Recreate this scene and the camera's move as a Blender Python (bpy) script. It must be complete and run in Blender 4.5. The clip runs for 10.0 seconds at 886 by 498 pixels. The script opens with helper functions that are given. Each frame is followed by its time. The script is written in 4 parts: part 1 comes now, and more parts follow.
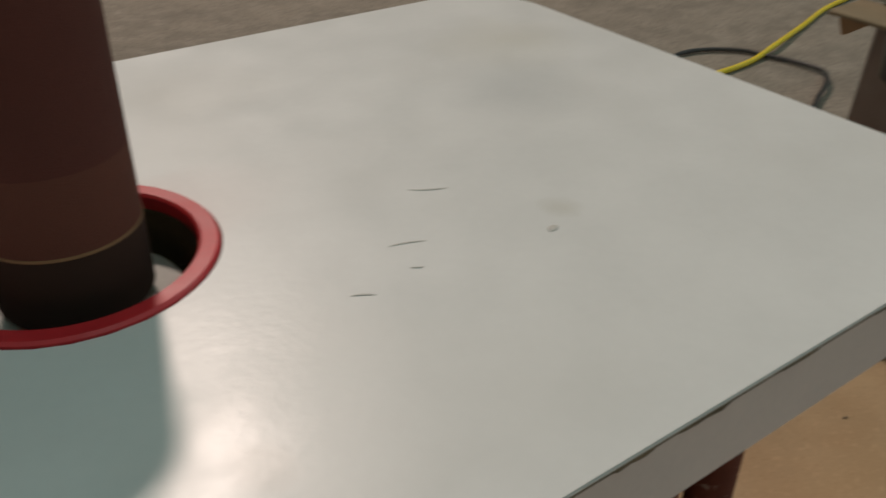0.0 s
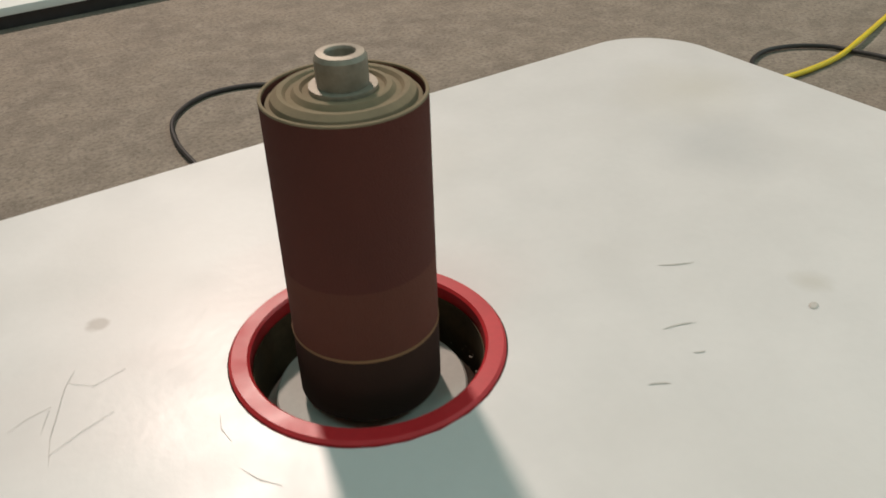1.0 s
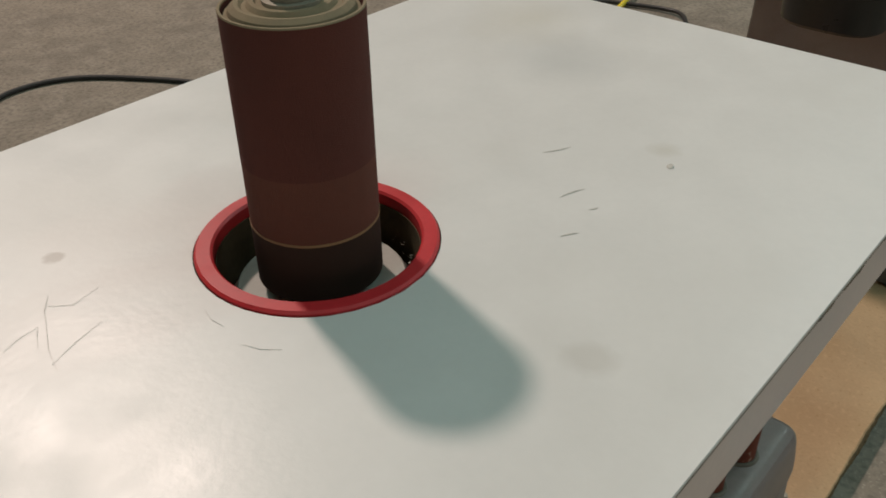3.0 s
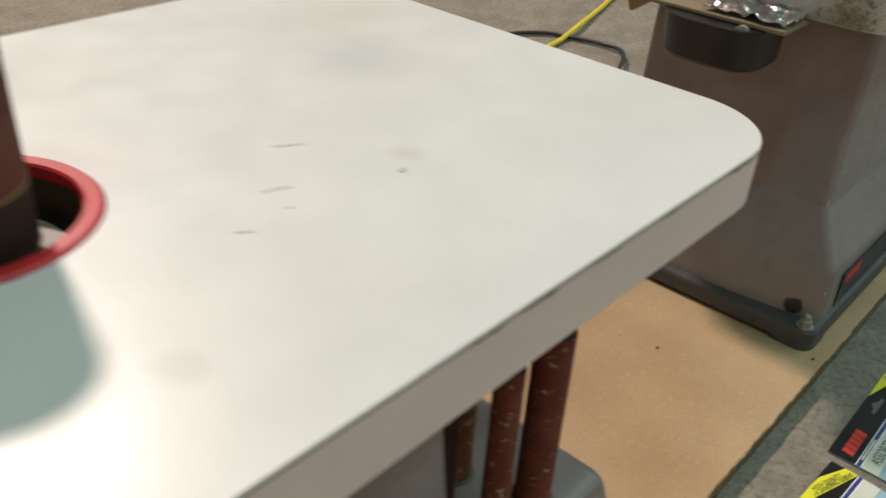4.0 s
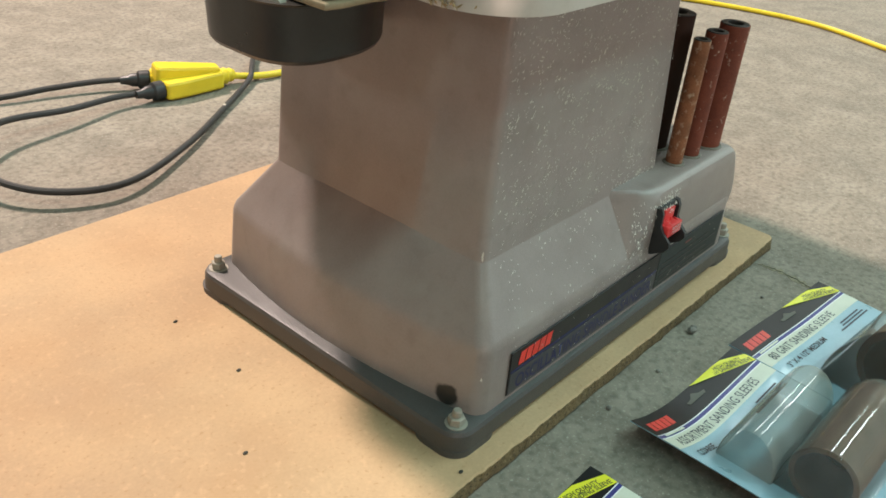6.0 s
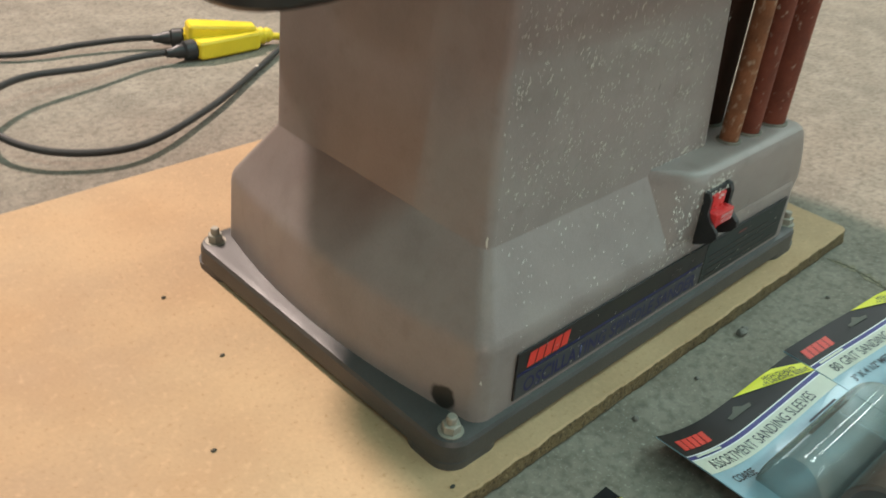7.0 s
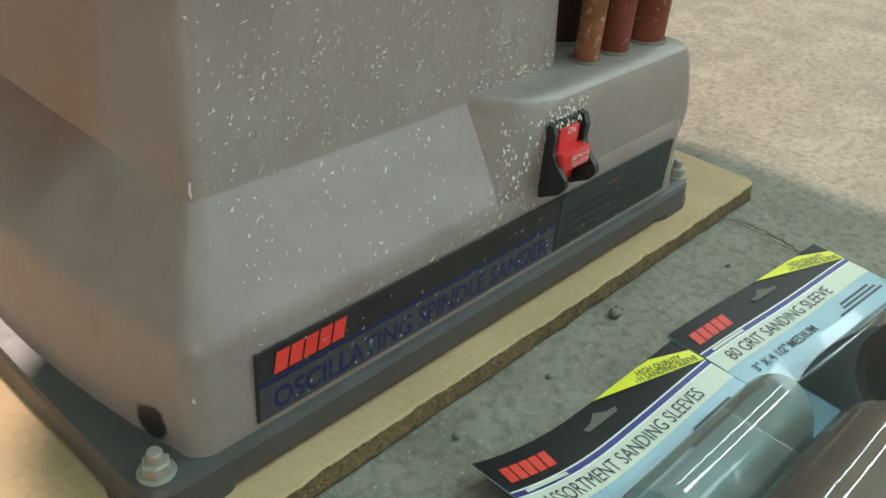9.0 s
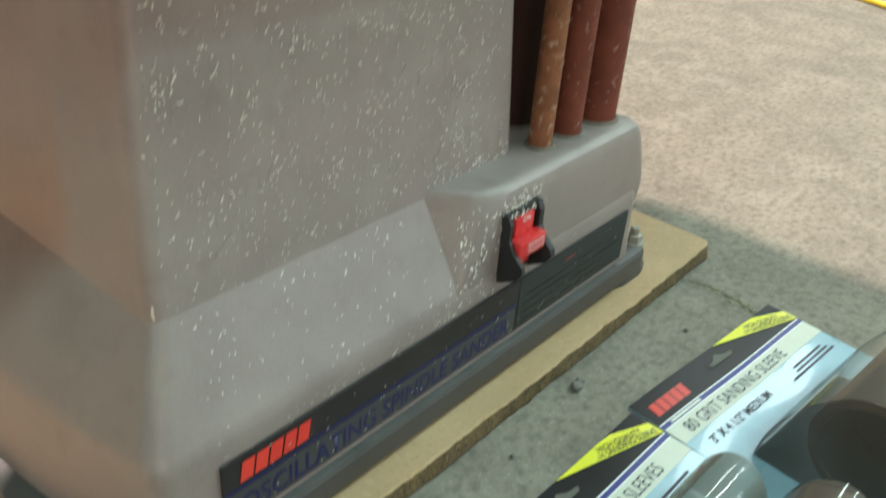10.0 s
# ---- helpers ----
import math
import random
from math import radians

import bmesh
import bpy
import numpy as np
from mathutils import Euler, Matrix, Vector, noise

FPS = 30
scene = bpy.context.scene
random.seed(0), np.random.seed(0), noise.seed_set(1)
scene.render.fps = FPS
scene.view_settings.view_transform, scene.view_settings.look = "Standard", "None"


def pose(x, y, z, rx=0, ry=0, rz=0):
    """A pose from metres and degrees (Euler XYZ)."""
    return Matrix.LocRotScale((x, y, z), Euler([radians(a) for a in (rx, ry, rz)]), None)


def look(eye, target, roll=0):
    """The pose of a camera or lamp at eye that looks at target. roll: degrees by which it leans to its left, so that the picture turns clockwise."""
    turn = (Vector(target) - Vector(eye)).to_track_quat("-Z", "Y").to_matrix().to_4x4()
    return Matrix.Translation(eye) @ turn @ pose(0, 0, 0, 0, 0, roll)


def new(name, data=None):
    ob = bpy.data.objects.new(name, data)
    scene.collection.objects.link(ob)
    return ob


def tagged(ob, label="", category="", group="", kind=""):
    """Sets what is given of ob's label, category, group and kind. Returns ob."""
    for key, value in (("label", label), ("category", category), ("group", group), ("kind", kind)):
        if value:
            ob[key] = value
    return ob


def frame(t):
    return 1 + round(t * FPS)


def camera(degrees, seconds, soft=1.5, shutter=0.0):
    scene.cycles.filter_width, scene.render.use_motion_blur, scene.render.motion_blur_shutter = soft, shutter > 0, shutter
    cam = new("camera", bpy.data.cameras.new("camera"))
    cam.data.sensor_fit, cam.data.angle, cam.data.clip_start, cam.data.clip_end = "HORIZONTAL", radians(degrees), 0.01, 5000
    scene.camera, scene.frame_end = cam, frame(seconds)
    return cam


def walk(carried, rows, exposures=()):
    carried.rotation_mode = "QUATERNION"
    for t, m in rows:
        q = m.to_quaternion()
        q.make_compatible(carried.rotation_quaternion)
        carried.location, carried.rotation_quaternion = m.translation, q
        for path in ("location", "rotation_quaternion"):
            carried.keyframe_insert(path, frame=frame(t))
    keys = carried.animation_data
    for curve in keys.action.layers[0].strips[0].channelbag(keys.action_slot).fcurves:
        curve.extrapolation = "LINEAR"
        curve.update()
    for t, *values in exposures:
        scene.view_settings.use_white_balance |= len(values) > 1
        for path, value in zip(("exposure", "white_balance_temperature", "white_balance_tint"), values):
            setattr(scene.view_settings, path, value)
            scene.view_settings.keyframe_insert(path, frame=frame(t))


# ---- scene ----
cam = camera(54.16, 10.0, soft=1.6, shutter=0.4)
# seconds, place, yaw, pitch, roll
PATH = [
    (0.0, -0.0332, -0.2709, 0.5536, -35.87, -32.27, -0.69),
    (0.2, -0.0364, -0.2730, 0.5665, -33.04, -33.52, 0.94),
    (0.5, -0.0773, -0.2527, 0.5921, -33.80, -32.83, 0.39),
    (1.0, -0.1021, -0.2154, 0.5953, -34.42, -33.26, 1.67),
    (1.2, -0.0988, -0.2013, 0.6012, -35.48, -34.16, 1.69),
    (1.5, -0.1161, -0.1838, 0.5961, -37.75, -34.36, 1.24),
    (2.0, -0.1568, -0.1791, 0.6044, -42.64, -35.35, 0.66),
    (2.2, -0.1691, -0.2050, 0.5987, -45.15, -33.89, 1.82),
    (3.3, -0.1824, -0.2404, 0.5848, -49.41, -34.30, 0.04),
    (3.5, -0.1547, -0.2562, 0.5774, -49.17, -33.98, -0.45),
    (3.7, -0.1266, -0.2790, 0.5762, -48.10, -33.41, -1.51),
    (4.0, -0.0781, -0.3035, 0.5601, -47.64, -32.26, -3.05),
    (4.2, -0.0394, -0.3222, 0.5288, -48.96, -30.27, -2.77),
    (4.5, 0.0106, -0.3642, 0.5279, -48.87, -30.56, -3.84),
    (5.0, 0.1262, -0.4069, 0.5093, -49.88, -29.27, -4.42),
    (5.5, 0.2619, -0.4069, 0.4909, -49.68, -29.78, -4.61),
    (5.7, 0.2913, -0.4112, 0.4797, -49.24, -29.86, -4.78),
    (6.8, 0.3739, -0.3986, 0.4650, -45.75, -32.20, -4.43),
    (7.0, 0.4069, -0.3976, 0.4416, -43.32, -32.43, -4.27),
    (7.5, 0.4639, -0.3868, 0.3694, -41.79, -32.91, -4.29),
    (8.0, 0.5246, -0.3776, 0.3398, -43.37, -32.94, -4.75),
    (8.5, 0.5697, -0.3815, 0.3423, -45.35, -32.47, -4.56),
    (9.0, 0.5919, -0.3806, 0.3380, -46.76, -32.68, -4.39),
    (9.5, 0.5933, -0.3752, 0.3336, -47.67, -33.07, -4.60),
    (10.0, 0.6035, -0.3775, 0.3810, -49.03, -31.33, -3.85),
]
EXPOSURE = [(0.0, -1.76), (0.5, -1.44), (1.0, -1.17), (1.5, -1.2), (2.0, -1.62), (3.5, -1.25), (4.0, -0.92), (4.5, -0.45), (5.0, -0.3), (5.5, 0.12), (7.0, -0.15), (7.5, -0.03), (9.0, 0.08), (10.0, 0.28)]
walk(cam, [(t, pose(x, y, z, 90 + p, r, w)) for t, x, y, z, w, p, r in PATH], [(t, stops, 6330, 13) for t, stops in EXPOSURE])

# ---- light: one warm high lamp behind the machines, unseen lamps and fills added all round ----
world = bpy.data.worlds.new("world")
scene.world = world
world.use_nodes = True
world.node_tree.nodes["Background"].inputs[0].default_value = (0.75, 0.9, 1.0, 1)
world.node_tree.nodes["Background"].inputs[1].default_value = 0.02


def area_lamp(name, at, target, size, size_y, power, colour, shape="RECTANGLE"):
    data = bpy.data.lights.new(name, "AREA")
    data.shape, data.size, data.size_y, data.energy, data.color = shape, size, size_y, power, colour
    ob = new(name, data)
    ob.matrix_world = look(at, target)
    return ob


area_lamp("high_bay_light", (0.97, 3.42, 4.02), (0.5, 0, 0.3), 0.36, 0.36, 450, (1.0, 0.81, 0.69), "DISK")
# added fill, no lamp known there: lifts the west faces
area_lamp("west_fill", (-6.2, -0.3, 3.2), (0, 0, 0.4), 0.7, 0.7, 30, (0.85, 1.0, 0.95), "DISK")
# unseen pair, stretched along x to draw long streaks on the blisters
for py, power in ((-1.5, 110), (0.9, 60)):
    area_lamp("east_streak_light", (5.4, py, 3.9), (5.4, py, 0), 3.6, 0.22, power, (0.85, 1.0, 0.95))
# added low fill in place of warm bounce off the lit floor; no doorway
area_lamp("low_warm_fill", (-3.2, -6.8, 1.15), (0.9, 0, 0.3), 3.0, 1.8, 150, (1.0, 0.76, 0.62))
# added cool fill for the sloping fronts to reflect; no window known
area_lamp("cool_southeast_fill", (5.0, -6.6, 2.7), (0.9, 0, 0.3), 4.2, 2.0, 140, (0.80, 0.98, 1.0))
# unseen overhead fills, added to tint and lift the shaded surfaces
for px, py in ((-1.7, -0.5), (0.3, -2.3), (2.6, -2.6), (4.4, -1.2)):
    area_lamp("cool_overhead_fill", (px, py, 4.2), (px, py, 0), 1.5, 0.14, 44, (0.54, 1.0, 0.93))


# ---- materials ----
def material(name, colour, rough=0.5, metal=0.0, vary=0.12, scale=30.0, fine=400.0, bump=0.0, bump_scale=300.0, spots=None, spread=0.08, hue=None, coat=0.0, specks=None, stains=None, blots=(), spec=0.5):
    """Colour with broad and fine variation, optional spots (colour, scale, size) and bump."""
    m = bpy.data.materials.new(name)
    m.use_nodes = True
    nt = m.node_tree
    bs = nt.nodes["Principled BSDF"]
    geo = nt.nodes.new("ShaderNodeNewGeometry")

    def noise_tex(sc, detail=4.0):
        n = nt.nodes.new("ShaderNodeTexNoise")
        n.inputs["Scale"].default_value, n.inputs["Detail"].default_value = sc, detail
        nt.links.new(geo.outputs["Position"], n.inputs["Vector"])
        return n

    def blend(fac, a, b):
        mx = nt.nodes.new("ShaderNodeMix")
        mx.data_type = "RGBA"
        if isinstance(fac, float):
            mx.inputs[0].default_value = fac
        else:
            nt.links.new(fac, mx.inputs[0])
        for slot, val in ((6, a), (7, b)):
            if isinstance(val, tuple):
                mx.inputs[slot].default_value = (*val, 1)
            else:
                nt.links.new(val, mx.inputs[slot])
        return mx.outputs[2]

    def ramp(sock, lo, hi):
        r = nt.nodes.new("ShaderNodeMapRange")
        r.inputs[1].default_value, r.inputs[2].default_value = lo, hi
        nt.links.new(sock, r.inputs[0])
        return r.outputs[0]

    dark = tuple(c * (1 - vary) for c in colour)
    light = tuple(min(1, c * (1 + vary)) for c in (hue or colour))
    broad = noise_tex(scale)
    col = blend(ramp(broad.outputs[0], 0.35, 0.65), dark, light)
    grain = noise_tex(fine, 2.0)
    dk = blend(ramp(grain.outputs[0], 0.3, 0.7), tuple(c * (1 - vary * 0.8) for c in colour), tuple(min(1, c * (1 + vary * 0.8)) for c in colour))
    col = blend(0.4, col, dk)
    for layer in (stains, spots, specks):
        if layer:
            sc_colour, sc, lo, hi = layer
            sp = noise_tex(sc, 3.0)
            col = blend(ramp(sp.outputs[0], lo, hi), col, sc_colour)
    for bx, by, bz, size, soft, sc_colour, amount in blots:
        d = nt.nodes.new("ShaderNodeVectorMath")
        d.operation = "DISTANCE"
        wob = nt.nodes.new("ShaderNodeVectorMath")
        wob.operation = "MULTIPLY_ADD"
        nn = noise_tex(0.6 / size, 3.0)
        nt.links.new(nn.outputs[1], wob.inputs[0])
        wob.inputs[1].default_value = (size * 1.2,) * 3
        nt.links.new(geo.outputs["Position"], wob.inputs[2])
        nt.links.new(wob.outputs[0], d.inputs[0])
        d.inputs[1].default_value = (bx + size * 0.6, by + size * 0.6, bz + size * 0.6)
        edge = nt.nodes.new("ShaderNodeMapRange")
        edge.inputs[1].default_value, edge.inputs[2].default_value = size * soft, size
        edge.inputs[3].default_value, edge.inputs[4].default_value = amount, 0.0
        nt.links.new(d.outputs["Value"], edge.inputs[0])
        col = blend(edge.outputs[0], col, sc_colour)
    nt.links.new(col, bs.inputs["Base Color"])
    bs.inputs["Metallic"].default_value = metal
    bs.inputs["Specular IOR Level"].default_value = spec
    rr = nt.nodes.new("ShaderNodeMapRange")
    rr.inputs[1].default_value, rr.inputs[2].default_value = 0.3, 0.7
    rr.inputs[3].default_value, rr.inputs[4].default_value = max(0.02, rough - spread), min(1, rough + spread)
    nt.links.new(broad.outputs[0], rr.inputs[0])
    nt.links.new(rr.outputs[0], bs.inputs["Roughness"])
    bs.inputs["Coat Weight"].default_value = coat
    if bump:
        b = nt.nodes.new("ShaderNodeBump")
        b.inputs["Strength"].default_value, b.inputs["Distance"].default_value = bump, 0.001
        bn = noise_tex(bump_scale, 4.0)
        nt.links.new(bn.outputs[0], b.inputs["Height"])
        nt.links.new(b.outputs[0], bs.inputs["Normal"])
    return m


CONCRETE = material("worn_concrete", (0.218, 0.188, 0.151), 0.8, vary=0.26, scale=9, fine=200, bump=0.35, bump_scale=260, stains=((0.295, 0.26, 0.213), 24, 0.44, 0.82), spots=((0.37, 0.34, 0.29), 380, 0.58, 0.76), specks=((0.098, 0.086, 0.070), 130, 0.46, 0.88), spec=0.25)
BOARD = material("particle_board", (0.448, 0.304, 0.176), 0.7, vary=0.13, scale=13, fine=380, bump=0.25, bump_scale=380, spots=((0.53, 0.35, 0.205), 170, 0.56, 0.86), specks=((0.34, 0.205, 0.10), 240, 0.60, 0.82), stains=((0.39, 0.235, 0.12), 6, 0.48, 0.84), spec=0.25)
BOARD_EDGE = material("particle_board_edge", (0.150, 0.100, 0.045), 0.9, spots=((0.27, 0.19, 0.095), 480, 0.55, 0.72), specks=((0.055, 0.036, 0.017), 380, 0.52, 0.70), vary=0.30, scale=70, fine=700, bump=0.7, bump_scale=500)
LAMINATE = material("white_laminate", (0.70, 0.685, 0.665), 0.385, spec=0.5, vary=0.03, scale=28, fine=220, spread=0.05, bump=0.07, bump_scale=240, stains=((0.62, 0.60, 0.57), 9, 0.50, 0.95),
                    blots=((0.245, 0.050, 0.388, 0.045, 0.1, (0.42, 0.43, 0.43), 0.32), (0.285, 0.105, 0.388, 0.045, 0.1, (0.55, 0.50, 0.38), 0.28), (0.0225, -0.1176, 0.388, 0.0105, 0.45, (0.50, 0.47, 0.43), 0.38), (-0.067, 0.086, 0.388, 0.0055, 0.6, (0.40, 0.37, 0.33), 0.7),
                           (-0.103, 0.121, 0.388, 0.0022, 0.5, (0.35, 0.33, 0.30), 0.7), (0.178, -0.060, 0.388, 0.009, 0.2, (0.55, 0.52, 0.46), 0.5), (0.10, 0.14, 0.388, 0.05, 0.0, (0.56, 0.52, 0.46), 0.3)))
EDGE_BAND = material("white_edge_band", (0.76, 0.61, 0.555), 0.45, vary=0.06, scale=20, fine=300)
GLUE_LINE = material("brown_glue_line", (0.19, 0.125, 0.075), 0.6, vary=0.35, scale=60)
RED = material("red_plastic", (0.50, 0.020, 0.026), 0.45, vary=0.12, scale=60)
DUSTY = material("dusty_dark_steel", (0.075, 0.056, 0.03), 0.8, spec=0.2, vary=0.3, scale=60)
PLATE = material("dusty_grey_disc", (0.42, 0.40, 0.36), 0.6, vary=0.1, scale=50)
ABRASIVE = material("brown_abrasive_cloth", (0.106, 0.036, 0.028), 0.9, spec=0.15, vary=0.10, scale=25, fine=1500, bump=0.5, bump_scale=2500)
ABRASIVE_WORN = material("worn_abrasive_cloth", (0.130, 0.048, 0.034), 0.9, spec=0.15, vary=0.10, scale=25, fine=1500, bump=0.5, bump_scale=2500)
ABRASIVE_DARK = material("dark_abrasive_band", (0.044, 0.024, 0.018), 0.9, spec=0.15, vary=0.15, scale=25, fine=1500)
SEAM = material("tan_seam", (0.24, 0.13, 0.06), 0.8)
TAN = material("dusty_tan_rubber", (0.25, 0.195, 0.125), 0.85, spec=0.2, vary=0.12, scale=60, fine=600)
STEEL = material("dusty_zinc_steel", (0.33, 0.31, 0.26), 0.55, metal=0.35, vary=0.12, scale=120)
NUT_STEEL = material("dusty_tan_steel", (0.31, 0.28, 0.225), 0.5, metal=0.35, vary=0.2, scale=160, fine=700)
# the blot paints the front bolt's cast shadow into the housing colour
GREY = material("grey_plastic", (0.250, 0.208, 0.194), 0.38, vary=0.12, scale=22, fine=500, bump=0.2, bump_scale=900, stains=((0.29, 0.252, 0.230), 24, 0.46, 0.84), specks=((0.205, 0.170, 0.158), 60, 0.58, 0.90), blots=((0.728, -0.100, 0.047, 0.011, 0.75, (0.012, 0.014, 0.013), 0.95),))
GREY_BASE = material("dark_grey_base_plastic", (0.064, 0.061, 0.059), 0.45, vary=0.15, scale=30, fine=400, bump=0.2, bump_scale=700)
ALUMINIUM = material("brushed_aluminium", (0.62, 0.59, 0.56), 0.38, metal=0.75, vary=0.06, scale=40)
SMOKED = material("smoked_black_plastic", (0.022, 0.020, 0.018), 0.34, vary=0.25, scale=30)
BLACK = material("black_plastic", (0.02, 0.02, 0.021), 0.4, vary=0.2, scale=60)
RUBBER = material("black_rubber", (0.022, 0.021, 0.02), 0.55, vary=0.2, scale=60)
YELLOW = material("yellow_vinyl", (0.72, 0.54, 0.02), 0.4, vary=0.08, scale=40)
LABEL = material("black_label", (0.026, 0.023, 0.024), 0.38, vary=0.25, scale=60, spec=0.35)
LABEL_BLUE = material("dark_blue_ink", (0.012, 0.014, 0.085), 0.4)
LABEL_GREY = material("grey_label_field", (0.048, 0.051, 0.060), 0.38, vary=0.1, scale=50)
INK_RED = material("red_ink", (0.72, 0.05, 0.035), 0.35)
DULL_RED = material("faded_red_ink", (0.16, 0.03, 0.03), 0.4)
INK_BLACK = material("black_ink", (0.02, 0.02, 0.03), 0.4)
INK_WHITE = material("white_ink", (0.8, 0.8, 0.8), 0.4)
CARD_BLACK = material("black_card", (0.012, 0.012, 0.013), 0.33, vary=0.05, scale=60, spread=0.0, spec=0.22)
CARD_BLUE = material("pale_blue_card", (0.29, 0.45, 0.54), 0.3, vary=0.08, scale=40, coat=0.2, spread=0.03)
CARD_CREAM = material("cream_card", (0.64, 0.64, 0.54), 0.35, vary=0.05, scale=60)
CARD_NAVY = material("navy_ink", (0.03, 0.03, 0.20), 0.35)
CARD_YELLOW = material("yellow_card", (0.80, 0.75, 0.03), 0.35, vary=0.05, scale=60)
SLEEVE_BROWN = material("brown_sleeve", (0.105, 0.052, 0.039), 0.8, spec=0.2, vary=0.15, scale=40, fine=1200)
SLEEVE_ROSY = material("rosy_brown_sleeve", (0.26, 0.155, 0.12), 0.8, spec=0.2, vary=0.2, scale=40, fine=1200)
RUST = material("rust_brown_sleeve", (0.165, 0.050, 0.032), 0.8, vary=0.25, scale=70, fine=700, spots=((0.42, 0.31, 0.245), 210, 0.62, 0.76), spec=0.2)
RUST_TAN = material("tan_brown_sleeve", (0.21, 0.088, 0.045), 0.8, vary=0.35, scale=60, fine=600, spots=((0.42, 0.31, 0.22), 150, 0.58, 0.76), spec=0.2)
FOIL = material("dented_bright_metal", (0.42, 0.41, 0.39), 0.25, metal=0.9, vary=0.3, scale=60, bump=0.6, bump_scale=120)
FLAP = material("brown_cardboard", (0.28, 0.16, 0.08), 0.8, vary=0.15, scale=60)
LABEL_DARK = material("dark_data_plate", (0.034, 0.041, 0.041), 0.5, vary=0.2, scale=50, fine=900, spec=0.2)
KEY_RED = material("red_key_plastic", (0.62, 0.035, 0.035), 0.3, vary=0.1, scale=60)
FAINT = material("smeared_grey_dust", (0.29, 0.265, 0.24), 0.85, vary=0.1, scale=200)
FLECK = material("white_dust_fleck", (0.62, 0.58, 0.51), 0.8, vary=0.1, scale=200)
SCRATCH = material("grey_pencil_scratch", (0.52, 0.49, 0.45), 0.7, vary=0.2, scale=300)
HAIRLINE = material("fine_grey_scratch", (0.64, 0.612, 0.578), 0.7, vary=0.2, scale=300)
STONE = material("grey_pebble", (0.18, 0.16, 0.14), 0.8, vary=0.2, scale=200)
PANEL = material("white_panel", (0.62, 0.66, 0.64), 0.5, vary=0.05, scale=6)
CRACK = material("dark_crack", (0.05, 0.045, 0.035), 0.9, vary=0.3, scale=200)
SHAVING = material("tan_wood_dust", (0.33, 0.25, 0.14), 0.9, vary=0.25, scale=200)
SANDY = material("sandy_broken_concrete", (0.235, 0.205, 0.145), 0.9, vary=0.35, scale=120, fine=600, bump=1.0, bump_scale=260, spec=0.2)
DUST_GREY = material("dusty_grey_plastic", (0.15, 0.137, 0.11), 0.8, vary=0.25, scale=150)
WALL = material("plain_wall", (0.5, 0.48, 0.44), 0.8, vary=0.05, scale=2)


def clear_plastic(name, milky):
    m = bpy.data.materials.new(name)
    m.use_nodes = True
    nt = m.node_tree
    bs = nt.nodes["Principled BSDF"]
    bs.inputs["Roughness"].default_value = 0.08
    tr = nt.nodes.new("ShaderNodeBsdfTransparent")
    tr.inputs[0].default_value = (0.93, 0.96, 0.95, 1)
    gl = nt.nodes.new("ShaderNodeBsdfGlossy")
    gl.inputs["Roughness"].default_value = 0.05
    fr = nt.nodes.new("ShaderNodeFresnel")
    fr.inputs[0].default_value = 1.6
    geo = nt.nodes.new("ShaderNodeNewGeometry")
    no = nt.nodes.new("ShaderNodeTexNoise")
    no.inputs["Scale"].default_value = 32
    nt.links.new(geo.outputs["Position"], no.inputs["Vector"])
    bp = nt.nodes.new("ShaderNodeBump")
    bp.inputs["Strength"].default_value, bp.inputs["Distance"].default_value = 0.35, 0.0012
    nt.links.new(no.outputs[0], bp.inputs["Height"])
    nt.links.new(bp.outputs[0], gl.inputs["Normal"])
    mx = nt.nodes.new("ShaderNodeMixShader")
    nt.links.new(fr.outputs[0], mx.inputs[0])
    nt.links.new(tr.outputs[0], mx.inputs[1])
    nt.links.new(gl.outputs[0], mx.inputs[2])
    milk = nt.nodes.new("ShaderNodeBsdfDiffuse")
    milk.inputs[0].default_value = (0.68, 0.65, 0.56, 1)
    haze = nt.nodes.new("ShaderNodeMixShader")
    haze.inputs[0].default_value = milky
    nt.links.new(mx.outputs[0], haze.inputs[1])
    nt.links.new(milk.outputs[0], haze.inputs[2])
    nt.links.new(haze.outputs[0], nt.nodes["Material Output"].inputs[0])
    return m


CLEAR = clear_plastic("clear_blister_plastic", 0.09)
CLOUDY = clear_plastic("cloudy_blister_plastic", 0.20)


# ---- mesh helpers ----
def part(name, bm, mat, parent=None, label="", smooth=True):
    me = bpy.data.meshes.new(name)
    bmesh.ops.recalc_face_normals(bm, faces=bm.faces[:])
    bm.to_mesh(me)
    bm.free()
    for m in (mat if isinstance(mat, (list, tuple)) else (mat,)):
        me.materials.append(m)
    for p in me.polygons:
        p.use_smooth = smooth
    if smooth:
        me.set_sharp_from_angle(angle=radians(24))
    ob = new(name, me)
    if parent is not None:
        ob.parent = parent
    if label:
        ob["label"] = label
    return ob


def box(x0, x1, y0, y1, z0, z1, bevel=0.0, seg=2):
    bm = bmesh.new()
    bmesh.ops.create_cube(bm, size=1, matrix=Matrix.Translation(((x0 + x1) / 2, (y0 + y1) / 2, (z0 + z1) / 2)) @ Matrix.Diagonal((x1 - x0, y1 - y0, z1 - z0, 1)))
    if bevel:
        bmesh.ops.bevel(bm, geom=bm.edges[:], offset=bevel, segments=seg, affect="EDGES", profile=0.5)
    return bm


